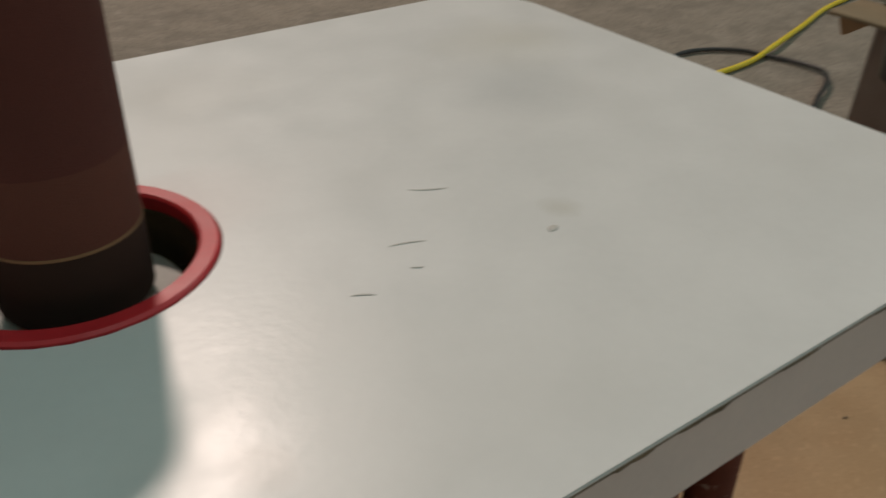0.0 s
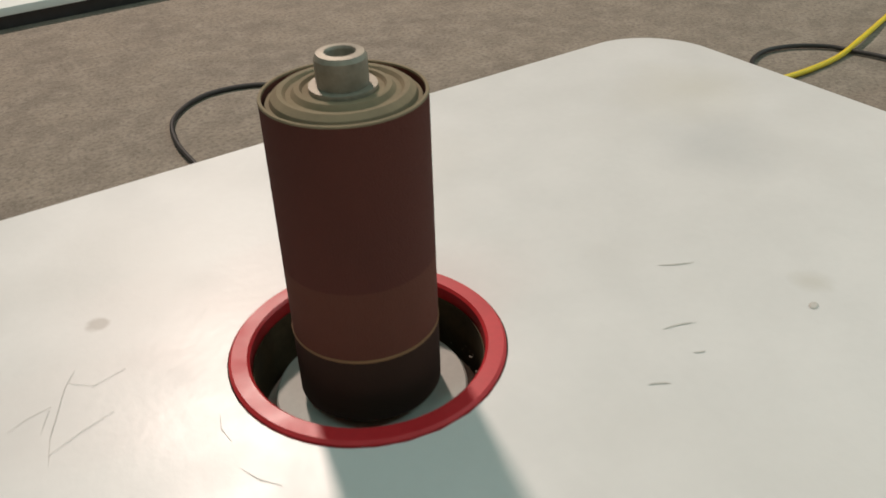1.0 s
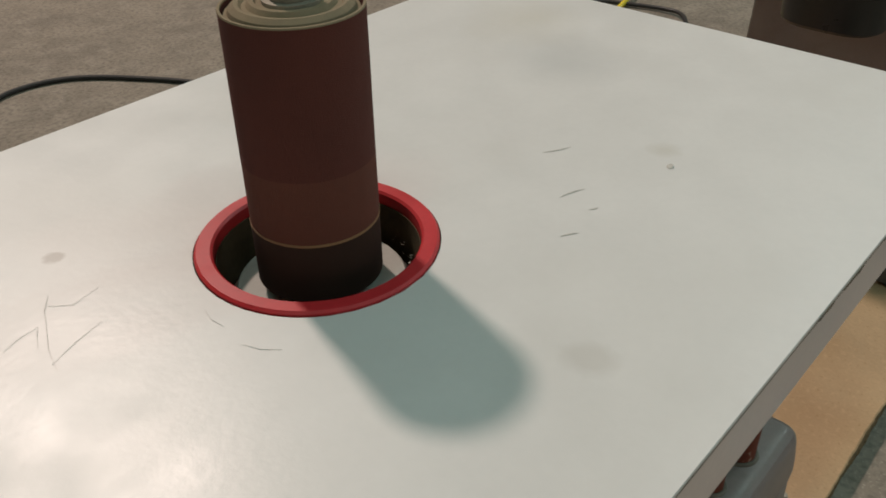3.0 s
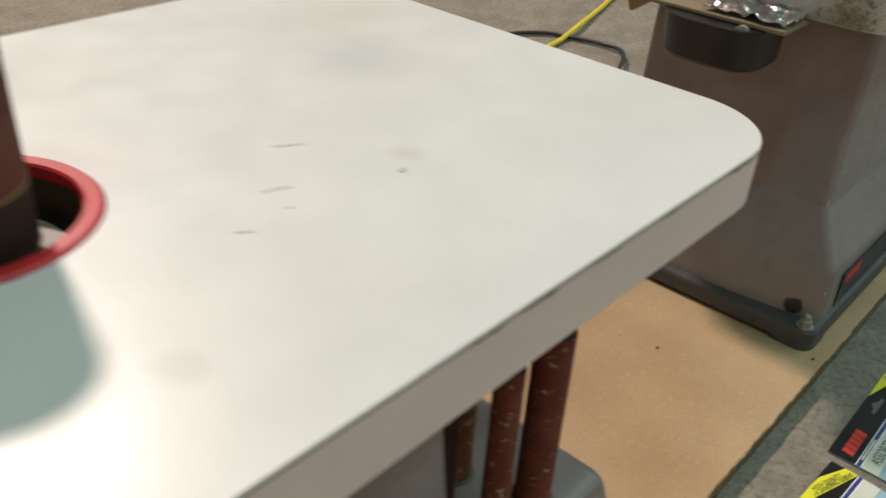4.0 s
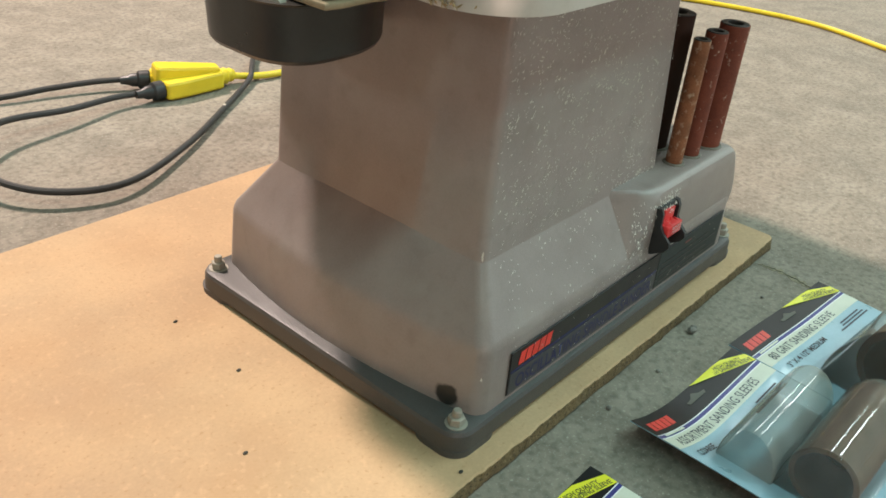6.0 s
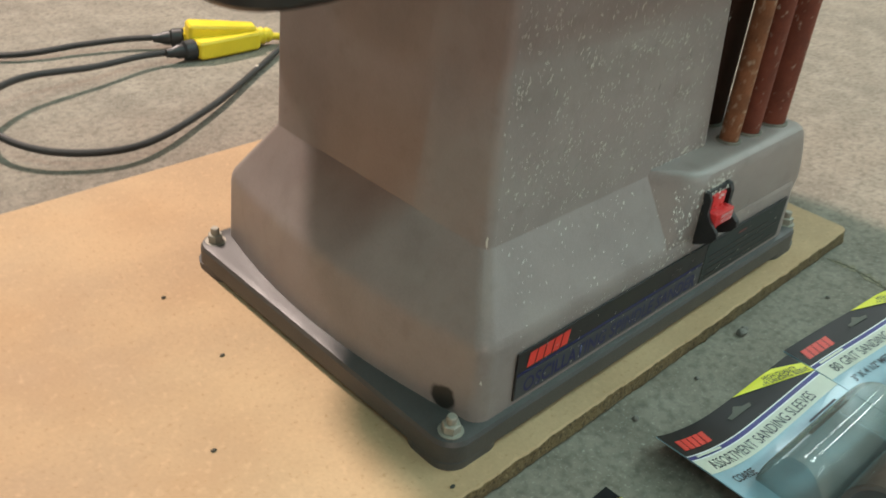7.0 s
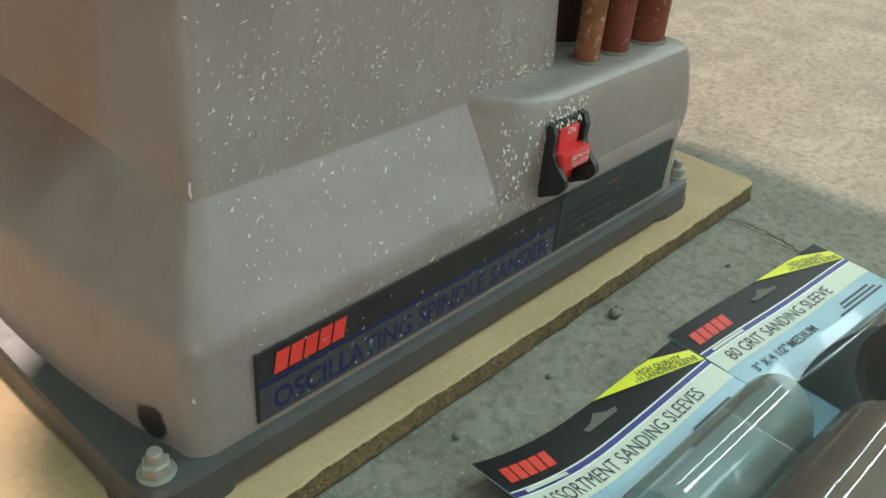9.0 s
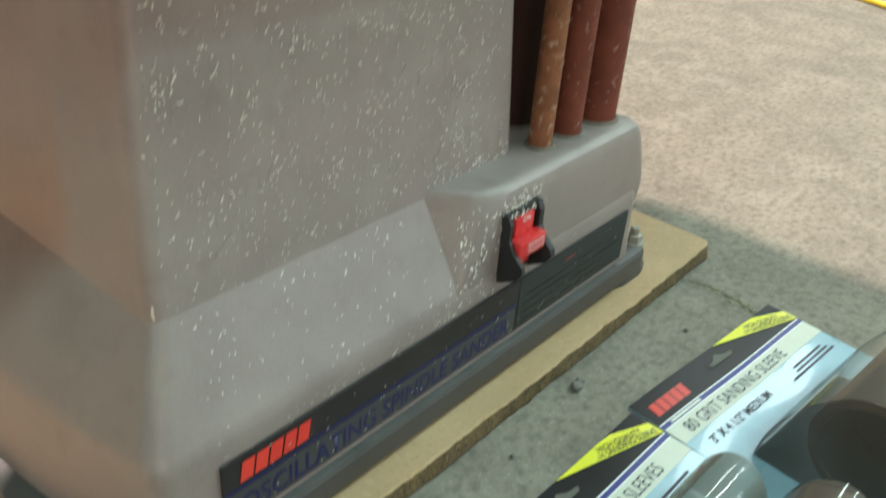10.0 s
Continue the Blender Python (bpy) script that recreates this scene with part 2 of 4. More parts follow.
def lathe(profile, n=64, closed=False, m=None):
    """Turned about z. profile: (radius, height) from bottom to top; r = 0 closes an end."""
    bm = bmesh.new()
    rings = []
    for r, z in profile:
        if r < 1e-6:
            rings.append([bm.verts.new((0, 0, z))])
        else:
            rings.append([bm.verts.new((r * math.cos(2 * math.pi * i / n), r * math.sin(2 * math.pi * i / n), z)) for i in range(n)])
    pairs = list(zip(rings, rings[1:])) + ([(rings[-1], rings[0])] if closed else [])
    for a, b in pairs:
        for i in range(n):
            j = (i + 1) % n
            if len(a) == 1 and len(b) == 1:
                continue
            if len(a) == 1:
                bm.faces.new((a[0], b[i], b[j]))
            elif len(b) == 1:
                bm.faces.new((a[i], a[j], b[0]))
            else:
                bm.faces.new((a[i], a[j], b[j], b[i]))
    if m is not None:
        bm.transform(m)
    return bm


def outline(x0, x1, y0, y1, r, bulge=0.0, seg=8, side=10):
    """Rounded rectangle; the -x side may swell outwards by bulge."""
    pts = []
    corners = ((x1 - r, y0 + r, -90), (x1 - r, y1 - r, 0), (x0 + r, y1 - r, 90), (x0 + r, y0 + r, 180))
    for k, (cx, cy, a0) in enumerate(corners):
        arc = [(cx + r * math.cos(radians(a0 + 90 * i / seg)), cy + r * math.sin(radians(a0 + 90 * i / seg))) for i in range(seg + 1)]
        pts += arc
        nx, ny, na = corners[(k + 1) % 4]
        q = (nx + r * math.cos(radians(na)), ny + r * math.sin(radians(na)))
        for i in range(1, side):
            f = i / side
            x, y = arc[-1][0] * (1 - f) + q[0] * f, arc[-1][1] * (1 - f) + q[1] * f
            if k == 2:
                x -= bulge * (1 - (2 * f - 1) ** 2)
            pts.append((x, y))
    return pts


def soft_corners(corners, seg=8):
    """Outline of a polygon, each corner (x, y, radius) rounded off."""
    pts = []
    n = len(corners)
    for i, (x, y, r) in enumerate(corners):
        c = Vector((x, y))
        a, b = Vector(corners[i - 1][:2]) - c, Vector(corners[(i + 1) % n][:2]) - c
        back = min(r, 0.45 * a.length, 0.45 * b.length)
        p, q = c + a.normalized() * back, c + b.normalized() * back
        for k in range(seg + 1):
            f = k / seg
            w = p * (1 - f) ** 2 + c * 2 * f * (1 - f) + q * f * f
            pts.append((w.x, w.y))
    return pts


def loft(levels, caps=(True, True)):
    """levels: (z, outline) from bottom to top, outlines of one length."""
    bm = bmesh.new()
    rings = [[bm.verts.new((x, y, z)) for x, y in pts] for z, pts in levels]
    n = len(rings[0])
    for a, b in zip(rings, rings[1:]):
        for i in range(n):
            bm.faces.new((a[i], a[(i + 1) % n], b[(i + 1) % n], b[i]))
    if caps[0]:
        bm.faces.new(rings[0][::-1])
    if caps[1]:
        bm.faces.new(rings[-1])
    return bm


def tube(points, radius, n=10, cyclic=False):
    """A round cable along a smooth curve through the points."""
    pts = [Vector(p) for p in points]
    path = []
    for i in range(len(pts) - 1):
        p0, p1, p2, p3 = pts[max(i - 1, 0)], pts[i], pts[i + 1], pts[min(i + 2, len(pts) - 1)]
        for k in range(8):
            t = k / 8
            path.append(0.5 * (2 * p1 + (p2 - p0) * t + (2 * p0 - 5 * p1 + 4 * p2 - p3) * t * t + (3 * p1 - p0 - 3 * p2 + p3) * t ** 3))
    path.append(pts[-1])
    bm = bmesh.new()
    rings = []
    for i, p in enumerate(path):
        d = (path[min(i + 1, len(path) - 1)] - path[max(i - 1, 0)]).normalized()
        s = d.cross(Vector((0, 0, 1)))
        s = s.normalized() if s.length > 1e-4 else Vector((1, 0, 0))
        u = s.cross(d)
        rings.append([bm.verts.new(p + radius * (math.cos(2 * math.pi * k / n) * s + math.sin(2 * math.pi * k / n) * u)) for k in range(n)])
    for a, b in zip(rings, rings[1:]):
        for i in range(n):
            bm.faces.new((a[i], a[(i + 1) % n], b[(i + 1) % n], b[i]))
    bm.faces.new(rings[0][::-1])
    bm.faces.new(rings[-1])
    return bm


def flat(points, thick=0.0002):
    """A thin sheet of the given outline in the xy plane."""
    bm = bmesh.new()
    f = bm.faces.new([bm.verts.new((x, y, 0)) for x, y in points])
    ex = bmesh.ops.extrude_face_region(bm, geom=[f])
    bmesh.ops.translate(bm, vec=(0, 0, thick), verts=[v for v in ex["geom"] if isinstance(v, bmesh.types.BMVert)])
    return bm


def lettering(name, words, width, height, m, mat, parent, bold=0.0, shear=0.0):
    """Words as a thin mesh, stretched to a width and a capital height, lower left at the origin of m."""
    cu = bpy.data.curves.new(name, "FONT")
    cu.body, cu.size, cu.extrude, cu.offset, cu.resolution_u, cu.shear = words, 1.0, 0.0, bold, 3, shear
    tmp = bpy.data.objects.new(name, cu)
    scene.collection.objects.link(tmp)
    me = bpy.data.meshes.new_from_object(tmp.evaluated_get(bpy.context.evaluated_depsgraph_get()))
    bpy.data.objects.remove(tmp)
    xs = [v.co.x for v in me.vertices]
    sx, sy = width / (max(xs) - min(xs)), height / 0.69
    me.transform(Matrix.Diagonal((sx, sy, 1, 1)) @ Matrix.Translation((-min(xs), 0, 0)))
    me.transform(m)
    me.materials.clear()
    me.materials.append(mat)
    ob = new(name, me)
    ob.parent = parent
    return ob


def thing(name, at, label, category, group="", turn=0.0):
    ob = new(name)
    ob.matrix_basis = pose(*at, 0, 0, turn)
    return tagged(ob, label, category, group)


# ---- the setting ----
def ground():
    bm = bmesh.new()
    bmesh.ops.create_grid(bm, x_segments=4, y_segments=4, size=7.0)
    tagged(part("floor", bm, CONCRETE, smooth=False), "worn grey concrete workshop floor", "floor", kind="structure")
    for name, b in (("wall_north", (-7, 7, 7, 7.2, 0, 4.6)), ("wall_south", (-7, 7, -7.2, -7, 0, 4.6)), ("wall_east", (7, 7.2, -7.2, 7.2, 0, 4.6)), ("wall_west", (-7.2, -7, -7.2, 7.2, 0, 4.6))):
        tagged(part(name, box(*b), WALL, smooth=False), "plain pale workshop wall", "wall", kind="structure")
    tagged(part("ceiling", box(-7.2, 7.2, -7.2, 7.2, 4.6, 4.8), WALL, smooth=False), "plain pale workshop ceiling", "ceiling", kind="structure")


ground()

TOP = 0.0165  # top of the board


def particle_board():
    b = thing("particle_board", (0, 0, 0), "tan particle board sheet lying on the concrete", "board")
    x0, x1, y0, y1 = -0.50, 1.252, -0.1535, 0.356

    def worn(x, k):
        return 0.0011 * noise.noise((x * 34, k, 0)) + 0.0009 * noise.noise((x * 120, k, 5)) + 0.0005 * noise.noise((x * 420, k, 9))

    def slab(levels, n=700):
        """Sections across the board, strung along x; levels: (inset, height) of the front edge, bottom to top."""
        bm = bmesh.new()
        rows = []
        for i in range(n + 1):
            x = x0 + (x1 - x0) * i / n
            end = 0.004 * max(0.0, 1 - (x1 - x) / 0.006) ** 2
            front = [bm.verts.new((x, y0 + ins + end + worn(x, z * 90), z)) for ins, z in levels]
            back = [bm.verts.new((x, y1 - ins, z)) for ins, z in reversed(levels)]
            rows.append(front + back)
        m = len(rows[0])
        for r, q in zip(rows, rows[1:]):
            for j in range(m):
                bm.faces.new((r[j], r[(j + 1) % m], q[(j + 1) % m], q[j]))
        bm.faces.new(rows[0][::-1])
        bm.faces.new(rows[-1])
        return bm
    part("sheet", slab([(0.0012, 0.0005), (0.0, 0.004), (0.0004, 0.009), (0.0006, TOP - 0.0012)]), BOARD_EDGE, b, "rough dark particle board edge")
    part("face", slab([(0.0009, TOP - 0.0012), (0.0016, TOP - 0.0003), (0.0022, TOP)]), BOARD, b)


particle_board()

# ---- the sanders ----
SHIFT = 0.84  # the two machines stand this far apart


def sander_body(root, dx):
    """Base, housing, holder shelf and bolts, alike on both machines; the far one's measures, moved by -dx."""
    def o(x0, x1, *a, **k):
        return outline(x0 - dx, x1 - dx, *a, **k)
    z = TOP
    base = loft([(z + 0.005, o(0.7025, 1.1745, -0.1345, 0.1845, 0.018)), (z + 0.019, o(0.703, 1.174, -0.134, 0.184, 0.018)), (z + 0.022, o(0.7045, 1.1725, -0.1325, 0.1825, 0.017)), (z + 0.023, o(0.709, 1.168, -0.128, 0.178, 0.014))])
    part("base", base, GREY_BASE, root)
    for fx0, fx1 in ((0.7020, 0.757), (1.120, 1.1750)):
        for fy0, fy1 in ((-0.1350, -0.085), (0.135, 0.1850)):
            part("foot", loft([(z, o(fx0, fx1, fy0, fy1, 0.017)), (z + 0.0055, o(fx0 + 0.0003, fx1 + 0.002, fy0 + 0.0003, fy1 + 0.002, 0.017))]), GREY_BASE, root)
    lev = [(z + 0.020, (0.730, 1.150, -0.1290, 0.177, 0.013, 0.016)), (z + 0.075, (0.733, 1.148, -0.1270, 0.1755, 0.013, 0.012)),
           (z + 0.080, (0.7335, 1.147, -0.1263, 0.1750, 0.013, 0.011)), (z + 0.085, (0.735, 1.144, -0.1240, 0.1735, 0.013, 0.010)),
           (z + 0.1310, (0.7600, 1.034, -0.0949, 0.1419, 0.009, 0.0015)), (z + 0.1328, (0.7606, 1.022, -0.0943, 0.1414, 0.008, 0.001)),
           (z + 0.330, (0.768, 1.004, -0.0890, 0.138, 0.008, 0.0))]
    part("housing", loft([(h, o(*q[:5], bulge=q[5])) for h, q in lev]), GREY, root)
    # the sleeve holder grows out of the sloping front, its west side a soft slanting facet
    shelf = []
    for h, front, east, cut, r in ((0.060, -0.1240, 1.146, 0.0, 0.004), (0.092, -0.1258, 1.152, 0.0, 0.004), (0.100, -0.1264, 1.152, 0.003, 0.004), (0.112, -0.1264, 1.149, 0.011, 0.009), (0.126, -0.1262, 1.144, 0.020, 0.013),
                                   (0.139, -0.1258, 1.139, 0.029, 0.016), (0.1455, -0.1252, 1.136, 0.033, 0.017), (0.1490, -0.1238, 1.134, 0.0345, 0.017), (0.1512, -0.1212, 1.132, 0.0355, 0.016), (0.1525, -0.1175, 1.129, 0.036, 0.015), (0.1530, -0.1120, 1.125, 0.034, 0.012)):
        slope = min(-0.0930, -0.124 + 0.026 * max(0.0, h - 0.1015) / 0.041)
        west = 0.9325 - dx
        shelf.append((h, soft_corners([(west, max(slope, front + 0.002) + 0.004, 0.001), (west + 0.0005 + cut, front, r), (east - dx, front, 0.010), (east - dx, 0.100, 0.010), (west, 0.100, 0.001)])))
    part("sleeve_shelf", loft(shelf), GREY, root)
    for bx, by in ((0.717, -0.120), (0.717, 0.170), (1.165, -0.121), (1.165, 0.170)):
        bolt = part("bolt", lathe([(0, 0), (0.0037, 0), (0.0037, 0.0128), (0.0030, 0.0140), (0, 0.0140)], 16), STEEL, root, "zinc-plated bolt")
        bolt.matrix_basis = pose(bx - dx, by, z + 0.0215)
        nut = part("nut", lathe([(0.0038, 0), (0.0066, 0), (0.0066, 0.0056), (0.0058, 0.0064), (0.0038, 0.0064)], 6, True), STEEL, bolt)
        nut.matrix_basis = pose(0, 0, 0.0018)
        part("washer", lathe([(0.0040, 0), (0.0088, 0), (0.0088, 0.0016), (0.0040, 0.0016)], 24, True), STEEL, bolt)


def spindle(root, x, y, z):
    """Drum with its sleeve, nut and dust ring, in the table's opening; z is the table's surface."""
    m = Matrix.Translation((x, y, z))
    part("throat_ring", lathe([(0.0425, -0.030), (0.0425, 0.0008), (0.0435, 0.0018), (0.0490, 0.0018), (0.0500, 0.0008), (0.0500, -0.0015), (0.0445, -0.0015), (0.0445, -0.030)], 96, True, m), [RED], root, "red plastic throat ring")
    part("ring_gap", lathe([(0.0496, -0.0010), (0.0515, -0.0010), (0.0515, -0.0006), (0.0496, -0.0006)], 96, True, m), CRACK, root, "dark gap round the ring")
    part("throat_wall", lathe([(0.0422, -0.060), (0.0422, -0.004), (0.0418, -0.004), (0.0418, -0.060)], 64, True, m), DUSTY, root, "dusty dark wall of the opening")
    part("lower_disc", lathe([(0, -0.0235), (0.0350, -0.0235), (0.0358, -0.0225), (0.0358, -0.0195), (0.0350, -0.0185), (0, -0.0185)], 64, False, m), PLATE, root, "dusty pale grey disc")
    part("spindle_shaft", lathe([(0, -0.0186), (0.010, -0.0186), (0.010, -0.0120), (0, -0.0120)], 32, False, m), NUT_STEEL, root)
    rnd = random.Random(17)
    crumbs = bmesh.new()
    for _ in range(46):
        a, q, k = rnd.gauss(-0.55, 0.35), 0.0372 + 0.0035 * rnd.random(), 0.0002 + 0.0004 * rnd.random()
        c = m @ Vector((q * math.cos(a), q * math.sin(a), -0.0195 + 0.004 * rnd.random()))
        crumbs.faces.new([crumbs.verts.new(c + Vector((rnd.uniform(-k, k), rnd.uniform(-k, k), rnd.uniform(-k, k))) * 1.6) for _ in range(3)])
    part("dust_crumbs", crumbs, FLECK, root, "pale dust crumbs caught in the opening", smooth=False)
    part("throat_floor", lathe([(0, -0.061), (0.0445, -0.061), (0.0445, -0.058), (0, -0.058)], 48, False, m), DUSTY, root)
    r = 0.0258
    drum = part("drum", lathe([(0, -0.0125), (r - 0.0030, -0.0125), (r - 0.0012, -0.0115), (r - 0.0012, 0.0950), (r - 0.0020, 0.0970), (r - 0.0032, 0.0972), (0.0220, 0.0988), (0.0200, 0.1003), (0.0185, 0.1001), (0.0175, 0.0990), (0.0160, 0.0992), (0.0148, 0.1008), (0.0132, 0.1010), (0.0124, 0.0999), (0.0085, 0.0998), (0, 0.0998)], 64, False, m), TAN, root, "dusty tan rubber drum top")
    for nm, z0, z1, mt, lb in (("dark_band", -0.0125, 0.0135, ABRASIVE_DARK, "dark lower end of the sleeve"), ("worn_band", 0.0145, 0.0415, ABRASIVE_WORN, "worn lighter brown abrasive"), ("upper_band", 0.0415, 0.0985, ABRASIVE, "dark brown abrasive cloth")):
        part(nm, lathe([(r - 0.0010, z0), (r, z0), (r, z1), (r - 0.0010, z1)], 96, True, m), mt, drum, lb)
    part("sleeve_rim", lathe([(r - 0.0011, 0.0985), (r + 0.0001, 0.0985), (r - 0.0001, 0.0991), (r - 0.0010, 0.0991)], 96, True, m), TAN, drum)
    part("seam_line", lathe([(r - 0.0008, 0.0134), (r + 0.0002, 0.0136), (r + 0.0002, 0.0146), (r - 0.0008, 0.0148)], 96, True, m), SEAM, drum, "thin tan seam line")
    part("washer", lathe([(0.004, 0.0999), (0.0105, 0.0999), (0.0105, 0.1013), (0.004, 0.1013)], 40, True, m), NUT_STEEL, root)
    part("spindle_nut", lathe([(0.0035, 0.1013), (0.0077, 0.1013), (0.0080, 0.1020), (0.0080, 0.1098), (0.0072, 0.1112), (0.0048, 0.1114), (0.0044, 0.1106), (0.0042, 0.1060), (0, 0.1060)], 40, False, m), NUT_STEEL, root, "dusty steel spindle nut")


def rod_sleeve(name, at, radius, length, mat, label, group, rx=0.0, ry=0.0):
    s = thing(name, at, label, "sanding sleeve", group)
    s.matrix_basis = pose(*at, rx, ry, 0)
    part("core", lathe([(radius * 0.52, 0.0), (radius * 0.93, 0.0), (radius * 0.93, length), (radius * 0.90, length + 0.0008), (radius * 0.55, length + 0.0008), (radius * 0.52, length)], 40, True), RUBBER, s, "black rubber core with a hole")
    part("abrasive_wrap", lathe([(radius * 0.94, 0.0), (radius, 0.0), (radius, length), (radius * 0.94, length)], 40, True), mat, s)
    return s


# the white table's own frame: middle of its opening, on the surface
TABLE = Matrix.Translation((0.01233, 0.01165, 0.38767)) @ Matrix.Rotation(radians(-0.13), 4, "Z") @ Matrix.Scale(1.0321, 4)


def table_marks(zt, top):
    """Scratches and specks on the white table."""
    for (xa, ya), (xb, yb), bow in (((0.121, -0.026), (0.134, -0.033), 0.0006), ((0.092, -0.0565), (0.1046, -0.0606), -0.0008), ((0.091, -0.0718), (0.095, -0.0738), 0.0002), ((0.066, -0.0745), (0.0728, -0.0785), -0.0005)):
        a, b = Vector((xa, ya, 0)), Vector((xb, yb, 0))
        nrm = (b - a).normalized().cross(Vector((0, 0, 1)))
        up, down = [], []
        for i in range(7):
            f = i / 6
            p = a.lerp(b, f) + nrm * bow * (1 - (2 * f - 1) ** 2)
            w = 0.00032 * (0.15 + math.sin(math.pi * f))
            up.append((p + nrm * w)[:2])
            down.append((p - nrm * w)[:2])
        ob = part("scratch", flat(up + down[::-1], 0.0001), SCRATCH, smooth=False)
        ob.matrix_basis = pose(0, 0, zt)
        ob.parent = top
    for line, wide in (([(-0.0917, 0.0497), (-0.0971, 0.0423), (-0.1032, 0.0289), (-0.1072, 0.0206), (-0.1107, 0.0080)], 0.00022), ([(-0.1034, 0.0352), (-0.1065, 0.0299), (-0.1094, 0.0237)], 0.00013), ([(-0.1103, 0.0122), (-0.0983, 0.0172), (-0.0865, 0.0205)], 0.00018),
                       ([(-0.1182, 0.0310), (-0.1110, 0.0342), (-0.1034, 0.0352)], 0.00015), ([(-0.0953, 0.0439), (-0.0885, 0.0375), (-0.0766, 0.0401)], 0.00012), ([(-0.0580, -0.0019), (-0.0602, -0.0083), (-0.0597, -0.0155)], 0.00025), ([(-0.0616, -0.0288), (-0.0590, -0.0356), (-0.0544, -0.0417)], 0.00030)):
        pts = [Vector((x, y, 0)) for x, y in line]
        up, down = [], []
        for i, q in enumerate(pts):
            d = (pts[min(i + 1, len(pts) - 1)] - pts[max(i - 1, 0)]).normalized().cross(Vector((0, 0, 1)))
            w = 0.42 * wide * (0.25 if i in (0, len(pts) - 1) else 1.0)
            up.append((q + d * w)[:2])
            down.append((q - d * w)[:2])
        ob = part("scratch", flat(up + down[::-1], 0.0001), HAIRLINE, smooth=False)
        ob.matrix_basis = pose(0, 0, zt)
        ob.parent = top
    ob = part("speck", lathe([(0, 0), (0.0022, 0), (0.0016, 0.0003), (0, 0.0004)], 9), SCRATCH, top, smooth=False)
    ob.matrix_basis = pose(0.1478, -0.0796, zt, 0, 0, 20) @ Matrix.Diagonal((1.2, 0.8, 1, 1))


def near_sander():
    root = thing("spindle_sander", (0, 0, 0), "grey benchtop spindle sander with a white laminate table on the board", "sander")
    sander_body(root, SHIFT)
    for ob in root.children:
        ob.matrix_basis = pose(0, -0.010, 0) @ ob.matrix_basis
    below = set(root.children_recursive)
    x0, x1, y0, y1 = -0.180, 0.3255, -0.1753, 0.1782
    z = 0.0
    table = loft([(z - 0.0290, outline(x0, x1, y0, y1, 0.0484, seg=16)), (z - 0.0012, outline(x0, x1, y0, y1, 0.0484, seg=16)), (z - 0.0010, outline(x0 + 0.0003, x1 - 0.0003, y0 + 0.0003, y1 - 0.0003, 0.0484, seg=16))], (True, False))
    tb = part("table_core", table, EDGE_BAND, root, "white edge band of the table")
    # top sheet with a round opening
    bm = bmesh.new()
    pts = outline(x0 + 0.0002, x1 - 0.0002, y0 + 0.0002, y1 - 0.0002, 0.0484, seg=16)
    outer = [bm.verts.new((x, y, z)) for x, y in pts]
    inner = []
    for x, y in pts:
        a = math.atan2(y, x)
        inner.append(bm.verts.new((0.0506 * math.cos(a), 0.0506 * math.sin(a), z)))
    low = [bm.verts.new((v.co.x, v.co.y, z - 0.0012)) for v in outer]
    n = len(pts)
    for i in range(n):
        j = (i + 1) % n
        bm.faces.new((outer[i], outer[j], inner[j], inner[i]))
        bm.faces.new((low[i], low[j], outer[j], outer[i]))
    part("table_top", bm, LAMINATE, tb, "scuffed white laminate")
    part("glue_line", loft([(z - 0.0019, outline(x0 - 0.0002, x1 + 0.0002, y0 - 0.0002, y1 + 0.0002, 0.0484, seg=16)), (z - 0.0010, outline(x0 - 0.0002, x1 + 0.0002, y0 - 0.0002, y1 + 0.0002, 0.0484, seg=16))], (False, False)), GLUE_LINE, tb, "brown glue line under the laminate")
    # chips where the laminate has lifted from the edge band
    rnd = random.Random(31)
    for k in range(11):
        cx, ln, hh = rnd.uniform(0.08, 0.272), rnd.uniform(0.004, 0.020), rnd.uniform(0.0004, 0.0011)
        up = [(cx + ln * f, -0.0016 + 0.0003 * rnd.random()) for f in (0, 0.3, 0.6, 1)]
        low = [(cx + ln * f, -0.0019 - hh * q * rnd.uniform(0.5, 1.3)) for f, q in ((0.95, 0.2), (0.65, 1), (0.3, 0.8), (0.05, 0.2))]
        chip = part("edge_chip", flat(up + low, 0.0002), GLUE_LINE, tb, "brown chip in the edge", smooth=False)
        chip.matrix_basis = pose(0, y0 - 0.0002, 0, 90, 0, 0)
    spindle(root, 0, 0, z)
    table_marks(z + 0.00015, bpy.data.objects["table_top"])
    for ob in root.children_recursive:
        if ob not in below:
            ob.data.transform(TABLE @ ob.matrix_basis)
            ob.matrix_basis = Matrix()
    return root


near = near_sander()


